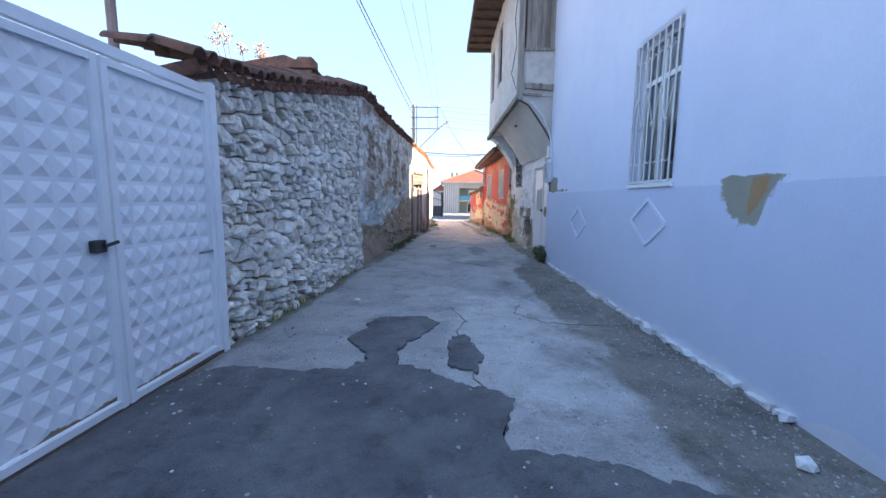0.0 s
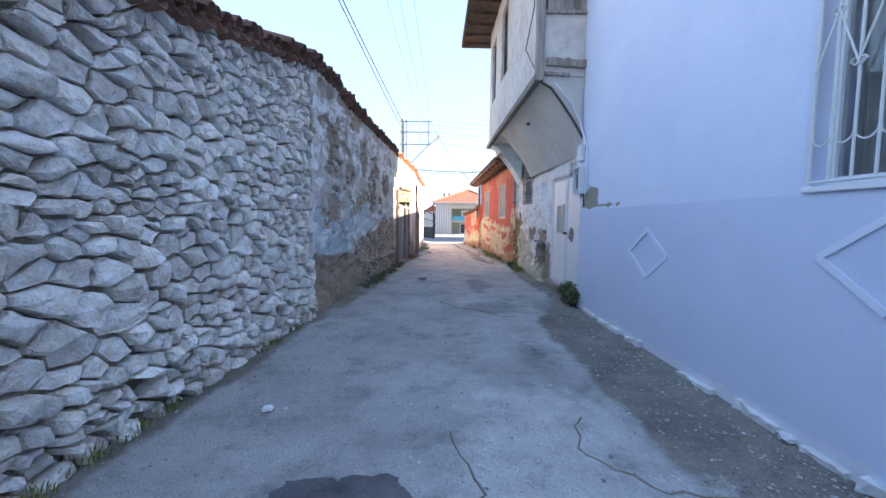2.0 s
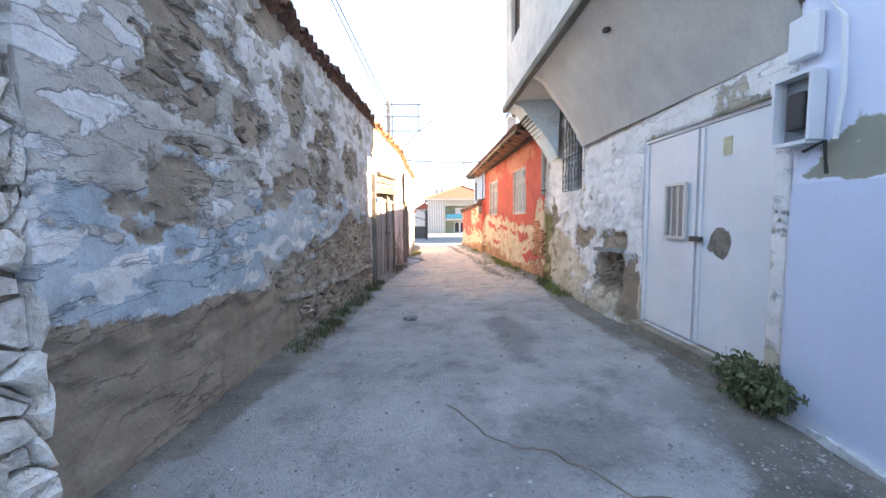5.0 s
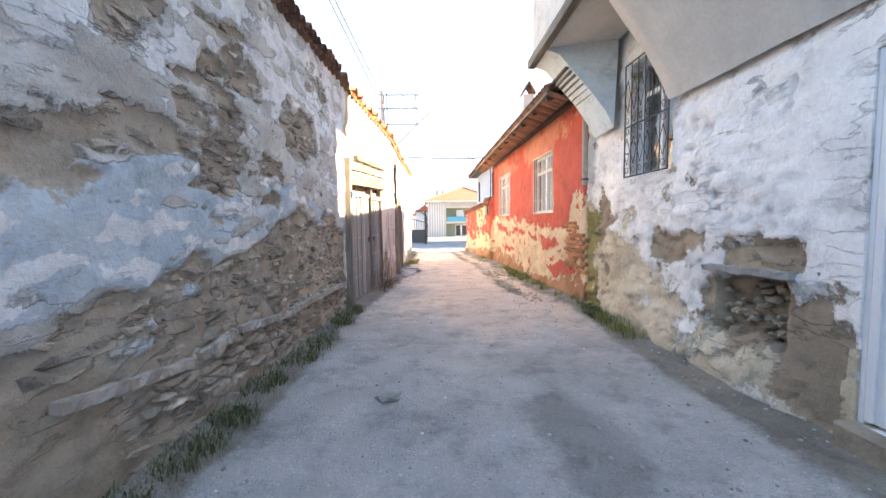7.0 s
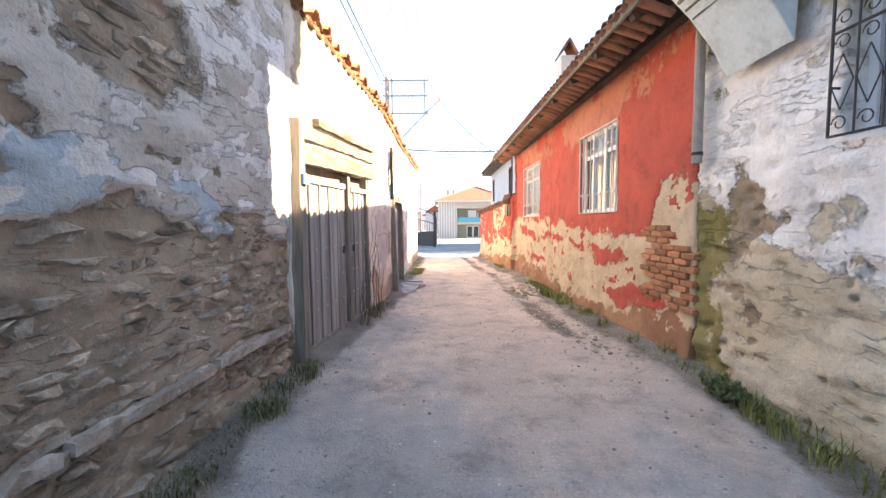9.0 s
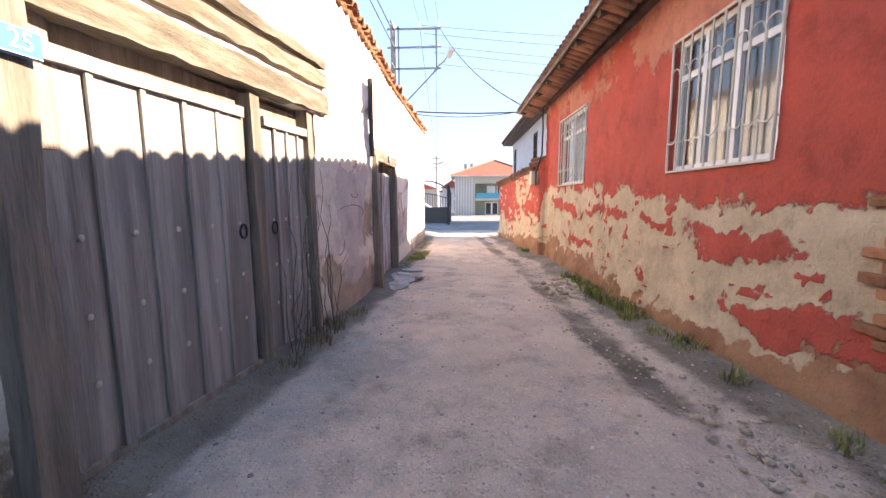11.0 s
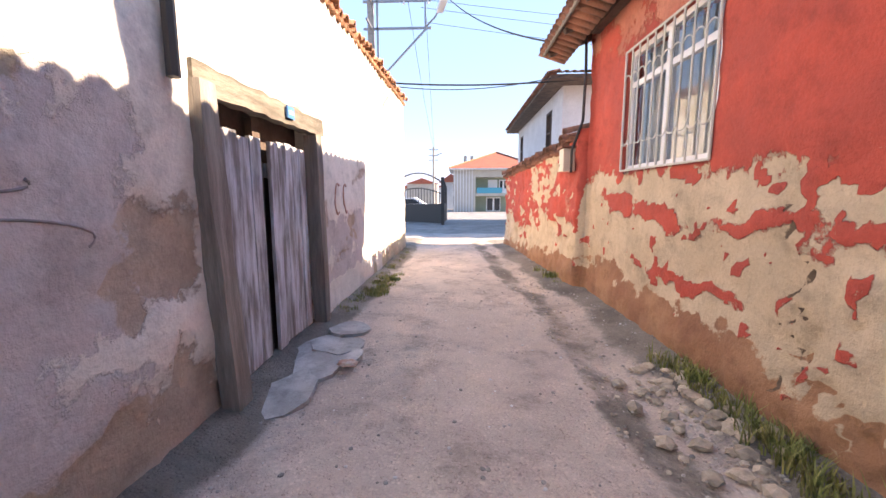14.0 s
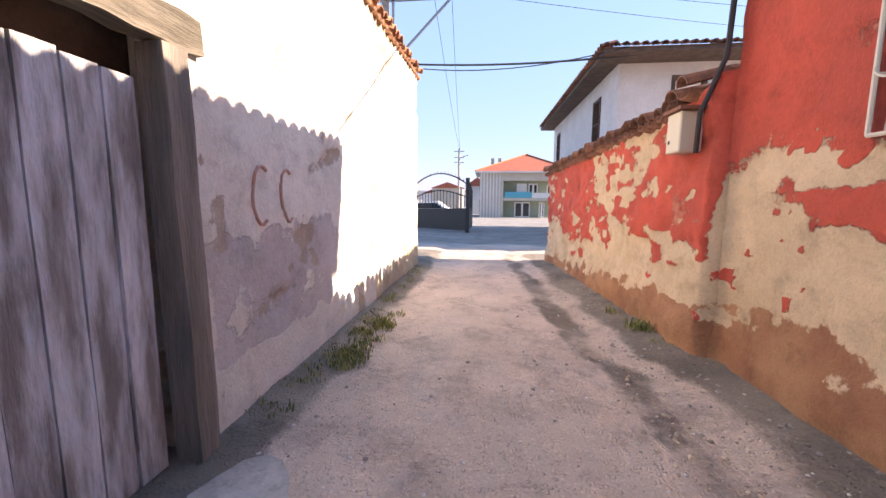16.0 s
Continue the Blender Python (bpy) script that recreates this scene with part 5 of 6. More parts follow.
def red_bricks():
    wall = bpy.data.objects["wall_right_red"]
    me = bpy.data.meshes.new("brick")
    b = box(-0.05, 0.05, -0.105, 0.105, -0.028, 0.028, 0.006)
    b.to_mesh(me)
    b.free()
    me.materials.append(BRICK)
    rng = random.Random(3)
    for j in range(13):
        z = 0.52 + j * 0.068
        for i in range(5):
            y = 15.62 + i * 0.226 + (0.11 if j % 2 else 0)
            if y > 16.42 + 0.08 * math.sin(j * 1.3) or rng.random() < 0.04 or (j > 9 and y < 15.9):
                continue
            put("brick", me, pose(rx(y) + 0.036 - rng.uniform(0, 0.014) - 0.0, y, z, 0, 0, rng.uniform(-3, 3)), wall)


def red_roof():
    X, Z = 1.92, 3.37
    r = base("roof_red_house", (X, 19.6, Z), "low tiled roof with dark timber eave", "roof", kind="structure")
    pit = math.tan(radians(20))
    part("eave_board", poly_prism([(X, 15.3, Z), (X, 15.3, Z + 0.03), (5.4, 15.3, Z + 0.03 + 3.48 * pit), (5.4, 15.3, Z + 3.48 * pit)], (0, 9.0, 0)), DARKWOOD_AND_SHADE, r)
    part("rear_slope", poly_prism([(5.4, 15.3, Z + 3.48 * pit), (5.4, 15.3, Z + 0.05 + 3.48 * pit), (8.8, 15.3, Z + 0.03), (8.8, 15.3, Z)], (0, 9.0, 0)), TILE_RED, r)
    part("fascia", beam((X - 0.012, 15.3, Z + 0.01), (X - 0.012, 24.3, Z + 0.01), 0.025, 0.12), TIMBER_H, r, "weathered fascia board")
    for k in range(11):
        y = 15.55 + k * 0.86
        part("rafter", beam((X + 0.03, y, Z - 0.05), (2.75, y, Z - 0.05 + 0.8 * pit), 0.09, 0.10, None, 0.008, k, 4), DARKWOOD_AND_SHADE, r)
    part("wall_plate", beam((2.56, 15.6, 3.45), (2.44, 23.6, 3.45), 0.12, 0.14), DARKWOOD_AND_SHADE, r)
    part("gable", poly_prism([(2.7, 23.3, 3.5), (5.4, 23.3, Z + 3.4 * pit), (8.2, 23.3, 3.5)], (0, 0.2, 0)), REDWALL, r)
    part("gable", poly_prism([(2.7, 15.6, 3.5), (5.4, 15.6, Z + 3.4 * pit), (8.2, 15.6, 3.5)], (0, 0.2, 0)), REDWALL, r)
    rest = []
    y = 15.32
    while y < 24.3:
        for k in range(11):
            x = X - 0.05 + k * 0.34
            m = pose(x, y, Z + 0.05 + (x - X) * pit + random.uniform(0, 0.008), 0, 20, 180 + random.uniform(-3, 3)) @ Matrix.Diagonal((1, 0.78, 0.55, 1))
            if k < 2:
                put("tile", TM, m, r)
            else:
                rest.append(m)
            if k == 0:
                put("tile", TM, pose(x - 0.01, y + 0.08, Z + 0.045, 180, -20, 180) @ Matrix.Diagonal((1, 0.78, 0.5, 1)), r)
            elif k > 1:
                rest.append(pose(x + 0.03, y + 0.08, Z + 0.055 + (x - X) * pit, 180, -20, 180) @ Matrix.Diagonal((1, 0.78, 0.5, 1)))
        y += 0.16
    merged("roof_tiles", TM, rest, TILE_REST, r)
    cx, cy = 2.82, 20.15
    c = base("chimney", (cx, cy, 3.6), "small plastered chimney with a pointed cap", "chimney")
    part("stack", box(cx - 0.15, cx + 0.15, cy - 0.15, cy + 0.15, 3.5, 4.8, 0.01), BAYUP, c)
    for k in (-1, 1):
        part("cap_slab", poly_prism([(cx + k * 0.19, cy - 0.22, 4.81), (cx + k * 0.15, cy - 0.22, 4.81), (cx - k * 0.01, cy - 0.22, 5.07), (cx + k * 0.01, cy - 0.22, 5.12)], (0, 0.44, 0)), TILE, c)


red_roof()


def grille_pale(o, n, name):
    y0, y1, z0, z1 = o
    x = rx((y0 + y1) / 2) - 0.02
    g = base("window_grille", (x, (y0 + y1) / 2, z0), "pale painted window grille with arched bows", "window grille", "red house grilles")
    w = (y1 - y0) / n
    dx = (rx(y1) - rx(y0)) / (y1 - y0)

    def X(y): return x + dx * (y - (y0 + y1) / 2)
    for a, b in (((y0, z0), (y1, z0)), ((y0, z1), (y1, z1)), ((y0, z0), (y0, z1)), ((y1, z0), (y1, z1))):
        part("frame_bar", tube([(X(a[0]), *a), (X(b[0]), *b)], 0.012, 6), GREYBAR, g)
    for y in (y0, y1):
        part("anchor", tube([(X(y), y, z0 + 0.3), (X(y) + 0.1, y, z0 + 0.3)], 0.008, 5), GREYBAR, g)
    for k in range(1, n):
        y = y0 + w * k
        part("bar", tube([(X(y), y, z0), (X(y), y, z1)], 0.0095, 6), GREYBAR, g)
    for k in range(n):
        c = y0 + w * (k + 0.5)
        part("bow", tube(arc(X(c) - 0.008, c, z0 + 0.33, w / 2, 0.06, 180, 360), 0.007, 5), GREYBAR, g)
        part("bow", tube(arc(X(c) - 0.008, c, z1 - 0.33, w / 2, 0.07, 0, 180), 0.007, 5), GREYBAR, g)


window_unit("window_3", R1, rx, "white plastic window with pale curtains in the red wall", PVC, (0.36, 0.68), 0.07, True)
window_unit("window_4", R2, rx, "white plastic window with pale curtains in the red wall", PVC, (0.5,), 0.07, True)
grille_pale(R1, 9, "a")
grille_pale(R2, 10, "b")


def red_details():
    p = base("drain_pipe", (2.5, 15.5, 1.9), "grey vertical drain pipe at the house corner", "drain pipe")
    part("pipe", tube([(2.56, 15.47, 1.95), (2.56, 15.47, 3.3)], 0.045, 10), POLEGREY, p)
    part("clip", tube([(2.56, 15.47, 2.02), (2.56, 15.47, 2.05)], 0.052, 10), DARKBAR, p)
    m = base("meter_box", (2.26, 24.05, 1.65), "beige electric meter box under a small hood", "meter box")
    x = rx(24.05)
    part("case", box(x - 0.16, x + 0.02, 23.93, 24.17, 1.62, 1.95, 0.01), BEIGEBOX, m)
    part("hood", box(x - 0.19, x + 0.02, 23.88, 24.2, 1.955, 1.98), TILE, m)
    part("lock", box(x - 0.165, x - 0.16, 24.1, 24.125, 1.70, 1.73), DARKBAR, m)
    part("conduit", tube([(x - 0.06, 23.86, 1.6), (x - 0.07, 23.82, 1.9), (2.36, 23.72, 2.3), (2.36, 23.68, 2.9), (2.34, 23.66, 3.4)], 0.02, 6), WIRE, m)


red_details()


# ---------- crossroads and distance ----------
def white_house():
    h = base("white_house", (6.5, 37, -0.2), "white two-storey house with dark tiled hipped roof", "house")
    x0, x1, y0, y1, zt = 4.3, 10.5, 32.6, 43.0, 5.05
    t = 0.35
    wins = [(34.2, 35.1), (41.2, 42.0)]
    bm = bmesh.new()
    # street wall in pieces round its window openings
    ys = [y0] + [v for w in wins for v in w] + [y1]
    for k in range(0, len(ys), 2):
        box(x0, x0 + t, ys[k], ys[k + 1], -0.3, zt, bm=bm)
    for a, b in wins:
        box(x0, x0 + t, a, b, -0.3, 2.95, bm=bm)
        box(x0, x0 + t, a, b, 4.55, zt, bm=bm)
    part("wall", bm, WHITEWASH, h)
    bm = bmesh.new()
    for a, b, c, d in ((x0 + t, 5.75, -0.3, zt), (6.7, x1, -0.3, zt), (5.75, 6.7, -0.3, 3.85), (5.75, 6.7, 4.7, zt)):
        box(a, b, y0, y0 + t, c, d, bm=bm)
    part("wall", bm, WHITEWASH, h)
    part("wall", box(x0 + t, x1, y1 - t, y1, -0.3, zt), WHITEWASH, h)
    part("wall", box(x1 - t, x1, y0 + t, y1 - t, -0.3, zt), WHITEWASH, h)
    for a, b in wins:
        w = part("window", box(x0 + 0.15, x0 + 0.17, a, b, 2.95, 4.55), DARKGLASS, h)
        for q in ((a, a + 0.1, 2.95, 4.55), (b - 0.1, b, 2.95, 4.55), (a, b, 4.45, 4.55), (a, b, 3.7, 3.76), (a, b, 2.95, 3.03)):
            part("window_frame", box(x0 - 0.03, x0 + 0.14, *q), DARKWOOD_AND_SHADE, w)
    w = part("window", box(5.75, 6.7, y0 + 0.15, y0 + 0.17, 3.85, 4.7), CURTAIN, h, "window with a white blind")
    for q in ((5.75, 5.85, 3.85, 4.7), (6.6, 6.7, 3.85, 4.7), (5.85, 6.6, 4.58, 4.7)):
        part("window_frame", box(q[0], q[1], y0 - 0.03, y0 + 0.14, q[2], q[3]), DARKWOOD_AND_SHADE, w)
    o = 0.65
    part("eave", box(x0 - o, x1 + o, y0 - o - 0.3, y1 + o, zt, zt + 0.10), DARKWOOD_AND_SHADE, h, "deep dark wooden eave")
    bm = bmesh.new()
    c = [bm.verts.new(p) for p in ((x0 - o - 0.05, y0 - o - 0.35, zt + 0.11), (x1 + o, y0 - o - 0.35, zt + 0.11), (x1 + o, y1 + o, zt + 0.11), (x0 - o - 0.05, y1 + o, zt + 0.11))]
    a, b = bm.verts.new((7.4, 36.2, zt + 1.3)), bm.verts.new((7.4, 39.6, zt + 1.3))
    for f in ((c[0], c[1], a), (c[1], c[2], b, a), (c[2], c[3], b), (c[3], c[0], a, b), c[::-1]):
        bm.faces.new(f)
    part("roof", bm, TILE, h, "dark red tiled roof")
    mats = [pose(x0 - o - 0.12, y0 - o - 0.3 + k * 0.24, zt + 0.12, 0, 15, 180) for k in range(49)] + [pose(x0 - o + k * 0.24, y0 - o - 0.42, zt + 0.12, 0, 15, -90) for k in range(31)]
    merged("edge_tiles", TM, mats, TILE_REST, h)


white_house()


def far_house():
    h = base("far_house", (5, 67, -0.8), "two-storey cream house with red hipped roof and shop balcony", "house")
    z0, zt = -0.85, 4.2
    # side wing with ribbed render, then the front with a recessed balcony
    part("wall", box(0.0, 2.3, 64.1, 73, z0, zt), CREAM, h)
    for k in range(7):
        part("pilaster", box(0.05 + k * 0.34, 0.2 + k * 0.34, 64.02, 64.1, z0, zt), WHITEWASH, h)
    part("wall", box(2.3, 9.6, 65.6, 73, z0, zt), PALEGREEN, h, "pale green recessed front")
    part("parapet", box(2.3, 9.6, 64.0, 65.6, 3.2, zt), CREAM, h)
    part("pier", box(2.3, 2.55, 64.0, 65.6, z0, 3.2), CREAM, h)
    b = part("balcony", box(2.55, 9.6, 64.0, 65.6, 1.05, 1.35), CREAM, h)
    part("railing", box(2.7, 5.6, 63.95, 64.02, 1.36, 2.0), TEAL, b, "teal balcony board")
    part("railing", box(5.7, 9.6, 63.97, 64.02, 1.36, 1.9), WHITEWASH, b)
    for x0, x1, a, c, dark in ((4.1, 5.2, 1.4, 2.95, 0), (5.4, 6.4, 1.4, 2.95, 1), (3.9, 5.6, -0.8, 0.9, 1), (7.4, 8.6, 1.6, 2.8, 1), (6.6, 7.2, -0.8, 0.9, 1)):
        w = part("window", box(x0, x1, 65.5, 65.58, a, c), PVC, h)
        n = 2
        for k in range(n):
            part("pane", box(x0 + 0.12 + k * (x1 - x0) / n, x0 + (k + 1) * (x1 - x0) / n - 0.1, 65.47, 65.51, a + 0.12, c - 0.15), DARKGLASS if dark else PVC, w)
    for y0, a in ((66, 1.6), (69, 1.6), (66, -0.2), (69, -0.2)):
        part("window", box(-0.05, 0.02, y0, y0 + 1.2, a, a + 1.3), DARKGLASS, h)
    bm = bmesh.new()
    c = [bm.verts.new(p) for p in ((-0.5, 63.5, zt), (10.1, 63.5, zt), (10.1, 73.5, zt), (-0.5, 73.5, zt))]
    a = bm.verts.new((5.3, 68.4, zt + 2.2))
    for k in range(4):
        bm.faces.new((c[k], c[(k + 1) % 4], a))
    bm.faces.new(c[::-1])
    roof = part("roof", bm, TILE_RED, h, "bright red tiled hipped roof")
    for k in range(2):
        part("ridge", tube([(-0.5 + 10.6 * k, 63.5, zt + 0.05), (5.3, 68.4, zt + 2.25)], 0.09, 6), TILE_SUN, roof)
    for x in (1.2, 2.0):
        part("chimney", box(x, x + 0.35, 66, 66.35, zt + 0.4, zt + 1.6), CREAM, roof)
    part("eave", box(-0.5, 10.1, 63.5, 73.5, zt - 0.15, zt - 0.01), WHITEWASH, h)
    g = base("far_annex", (-2, 78, -0.9), "low white house beyond the cream house", "house")
    part("wall", box(-2.0, 0.9, 76, 84, -1, 3.0), WHITEWASH, g)
    part("roof", poly_prism([(-2.3, 75.7, 3.0), (-0.5, 75.7, 4.2), (1.2, 75.7, 3.0)], (0, 8.5, 0)), TILE_RED, g)
    for y in (77, 80):
        part("window", box(-2.05, -1.98, y, y + 1, 0.6, 1.8), DARKGLASS, g)


far_house()


def far_gate():
    g = base("driveway_gate", (-1.3, 38.6, -0.2), "black iron driveway gate with arched bars over sheet panels", "gate")
    a, b = Vector((-3.1, 40.2, -0.3)), Vector((-0.15, 37.2, -0.2))
    n = 18

    def at(s, z): return (a.x + (b.x - a.x) * s, a.y + (b.y - a.y) * s, a.z + (b.z - a.z) * s + z)
    part("panel", beam(at(0, 0.55), at(1, 0.55), 0.03, 0.95), DARKBAR, g, "black sheet lower panel")
    for k in range(n + 1):
        s = k / n
        u = (2 * s) % 1.0
        part("bar", tube([at(s, 1.0), at(s, 1.55 + 0.35 * math.sin(math.pi * s))], 0.018, 5), DARKBAR, g)
    part("top_rail", tube([at(s, 1.5 + 0.35 * math.sin(math.pi * s)) for s in np.linspace(0, 1, 13)], 0.025, 6), DARKBAR, g)
    part("arch", tube([at(s, 2.0 + 0.62 * math.sin(math.pi * s) ** 0.8) for s in np.linspace(0, 1, 17)], 0.03, 6), DARKBAR, g)
    for k in range(1, 16):
        s = k / 16
        z = 2.0 + 0.62 * math.sin(math.pi * s) ** 0.8
        part("spike", tube([at(s, z), at(s, z + 0.12)], 0.02, 4, taper=0.004), DARKBAR, g)
    part("post", beam(at(0, -0.1), at(0, 2.1), 0.12, 0.12), DARKBAR, g)
    part("post", beam(at(1, -0.1), at(1, 2.3), 0.16, 0.16), DARKBAR, g)
    # the leaf that stands open
    d = part("open_leaf", beam((b.x, b.y, 0.35), (b.x + 0.12, b.y + 2.6, 0.35), 0.03, 0.95), DARKBAR, g)
    part("top_rail", tube([(b.x + 0.12 * s, b.y + 2.6 * s, 2.0 - 0.45 * s * s) for s in np.linspace(0, 1, 9)], 0.03, 6), DARKBAR, d)
    for k in range(14):
        s = (k + 0.5) / 14
        part("bar", tube([(b.x + 0.12 * s, b.y + 2.6 * s, 0.8), (b.x + 0.12 * s, b.y + 2.6 * s, 2.0 - 0.45 * s * s)], 0.02, 5), DARKBAR, d)


far_gate()


def car():
    c = base("parked_car", (-3.2, 45, -0.35), "white parked car behind the iron gate", "car")
    z = -0.35
    prof = [(-2.0, 0.35), (-2.0, 0.75), (-1.6, 0.85), (-0.9, 0.95), (-0.35, 1.38), (0.9, 1.42), (1.5, 1.0), (2.0, 0.9), (2.05, 0.35)]
    bm = poly_prism([(-3.2 + x, 44.2, z + h) for x, h in prof], (0, 1.6, 0))
    bmesh.ops.bevel(bm, geom=bm.edges[:], offset=0.05, segments=2, affect="EDGES")
    part("body", bm, CARWHITE, c)
    for y in (44.17, 45.8):
        part("window", poly_prism([(-3.2 + x, y, z + h) for x, h in ((-0.75, 0.98), (-0.3, 1.3), (0.8, 1.34), (1.25, 1.02))], (0, 0.03, 0)), DARKGLASS, c)
        for x in (-1.3, 1.3):
            w = part("wheel", tube([(-3.2 + x, y - 0.05, z + 0.32), (-3.2 + x, y + 0.1, z + 0.32)], 0.32, 16), RUBBER, c)
            part("rim", tube([(-3.2 + x, y - 0.07, z + 0.32), (-3.2 + x, y + 0.12, z + 0.32)], 0.19, 12), STEEL, w)


car()


def crown_of(name, parent, centre, size, count, leaf, material, seed, label="", flat=1.0):
    rng = random.Random(seed)
    verts, faces = [], []
    for _ in range(count):
        d = Vector((rng.gauss(0, 1), rng.gauss(0, 1), rng.gauss(0, 1) * flat)).normalized() * rng.random() ** 0.45
        p = Vector(centre) + Vector((d.x * size[0], d.y * size[1], d.z * size[2])) * (0.8 + 0.4 * noise.noise(d * 2 + Vector((seed, 0, 0))))
        q = Euler((rng.uniform(0, 6), rng.uniform(0, 6), rng.uniform(0, 6))).to_matrix()
        s = leaf * rng.uniform(0.6, 1.3)
        k = len(verts)
        for v in ((-0.5, 0, 0), (0, -0.3, 0.08), (0.5, 0, 0), (0, 0.3, 0.08)):
            verts.append(p + q @ Vector(v) * s)
        faces.append((k, k + 1, k + 2, k + 3))
    me = bpy.data.meshes.new(name)
    me.from_pydata(verts, [], faces)
    me.materials.append(material)
    ob = new(name, me)
    under(ob, parent)
    return tagged(ob, label)


def bare_tree(name, at, height, spread, label, seed, material, leaf=None, heads=0, leaf_mat=None):
    rng = random.Random(seed)
    t = base(name, at, label, "tree")
    at = Vector(at)
    part("trunk", tube([at, at + Vector((0.05, 0, height * 0.3)), at + Vector((0, 0.08, height * 0.62))], 0.07, 7, taper=0.04), material, t)
    for k in range(9):
        a = rng.uniform(0, math.tau)
        s = at + Vector((0, 0.03, height * rng.uniform(0.3, 0.62)))
        e = at + Vector((math.cos(a) * spread * rng.uniform(0.4, 1), math.sin(a) * spread * rng.uniform(0.4, 1), height * rng.uniform(0.8, 1.0)))
        limb = part("limb", tube([s, s.lerp(e, 0.5) + Vector((0, 0, 0.1)), e], 0.022, 5, taper=0.006), material, t)
        if heads:
            crown_of("crown", t, e, (heads, heads, heads * 0.9), 45, leaf, leaf_mat, seed * 50 + k)
    return t


bare_tree("flowering_shrub", (-4.6, 9.6, 0), 5.15, 0.75, "tall shrub with dry pinkish flower heads behind the wall", 5, TWIG, 0.07, 0.2, BLOSSOM)
bare_tree("roadside_tree", (8.2, 58, -0.6), 4.2, 1.6, "bare brown tree beside the far house", 9, TWIG, 0.16, 0.6, DRY)

# shed roof behind the rubble wall, and a chimney pipe
s = base("shed_roof", (-4, 8.6, 3.6), "dark old tiled shed roof behind the wall", "roof")
part("ridge_wall", box(-4.4, -2.7, 8.3, 9.7, 2.2, 4.05), MORTAR, s)
part("roof", poly_prism([(-4.6, 8.2, 4.06), (-3.2, 8.2, 4.3), (-2.6, 8.2, 4.06)], (0, 1.7, 0)), TILE, s)
part("tile_cap", box(-3.35, -2.95, 9.2, 9.6, 4.3, 4.62, 0.05), TILE, s)
s = base("flue_pipe", (-3.2, 4.0, 0), "rusty steel flue pipe rising behind the gate", "pipe")
part("pipe", tube([(-3.2, 4.0, 0), (-3.2, 4.0, 4.6)], 0.045, 10), mk("rusty_pipe", (0.36, 0.24, 0.20), (0.28, 0.18, 0.15), 5, 0.7), s)


# ---------- power lines ----------
def power_pole():
    p = base("utility_pole", (-2.5, 32.8, -0.2), "concrete utility pole with steel cross frame and street lamp", "utility pole")
    part("pole", tube([(-2.5, 32.8, -0.3), (-2.5, 32.8, 9.0)], 0.17, 8, taper=0.11), POLEGREY, p)
    for z in (8.78, 8.0, 7.1):
        part("crossarm", beam((-2.75, 32.75, z), (-0.35, 32.75, z), 0.07, 0.07), STEEL, p)
        part("crossarm", beam((-2.45, 32.75, z), (-2.45, 31.9, z), 0.06, 0.06), STEEL, p)
    part("upright", beam((-0.55, 32.75, 7.1), (-0.55, 32.75, 8.8), 0.06, 0.06), STEEL, p)
    part("upright", beam((-2.25, 32.75, 5.6), (-2.25, 32.75, 8.9), 0.07, 0.07), STEEL, p)
    part("brace", beam((-0.5, 32.75, 7.1), (-2.0, 32.75, 5.6), 0.06, 0.06), STEEL, p)
    for x, z in ((-1.3, 8.85), (-0.45, 8.85), (-1.3, 7.9), (-0.45, 7.9), (-2.6, 8.85)):
        part("insulator", tube([(x, 32.75, z), (x, 32.75, z + 0.22)], 0.045, 7, taper=0.03), PVC, p)
    arm = part("lamp_arm", tube([(-0.5, 32.7, 7.15), (-0.2, 32.3, 7.25), (0.0, 31.9, 7.35)], 0.03, 6), STEEL, p)
    part("lamp_head", poly_prism([(-0.12, 32.05, 7.28), (0.1, 32.05, 7.28), (0.28, 31.4, 7.38), (0.05, 31.4, 7.38)], (0, 0, 0.14)), PVC, arm, "pale lamp head")


power_pole()


def wire(p, q, sag, r, label):
    p, q = Vector(p), Vector(q)
    pts = [p.lerp(q, k / 20) - Vector((0, 0, sag * 4 * (k / 20) * (1 - k / 20))) for k in range(21)]
    thing("overhead_wire", tube(pts, r, 5), WIRE, label, "wire", "overhead wires")


for a, b, r in (((-2.6, 32.7, 8.9), (-4.0, -12, 8.9), 0.022), ((-2.5, 32.7, 8.1), (-3.7, -12, 8.6), 0.018), ((-1.3, 32.7, 9.0), (-2.6, -12, 10.0), 0.006), ((-0.9, 32.7, 9.0), (-2.1, -12, 10.2), 0.006), ((-0.45, 32.7, 9.0), (-1.5, -12, 10.3), 0.006)):
    wire(a, b, 0.25, r, "overhead power wire running along the lane")
for k, z in enumerate((8.95, 8.6, 8.1, 7.8, 7.3)):
    wire((-1.3 + 0.2 * k, 32.8, z), (30, 37 + k, z + 0.4), 0.5, 0.008, "overhead wire crossing the street")
for x, z in ((-1.3, 8.9), (-0.6, 8.9)):
    wire((x, 32.9, z), (-2.0, 61, 5.9), 0.5, 0.010, "overhead wire to the far pole")
wire((-2.4, 32.7, 5.3), (9.5, 31.4, 5.6), 0.42, 0.030, "thick black cable slung across the street")
wire((-2.4, 32.7, 5.25), (4.2, 31.6, 5.15), 0.34, 0.016, "black cable slung across the street")
wire((-0.35, 32.7, 8.7), (1.95, 24.3, 3.55), 0.35, 0.014, "thin black service cable to the red roof")


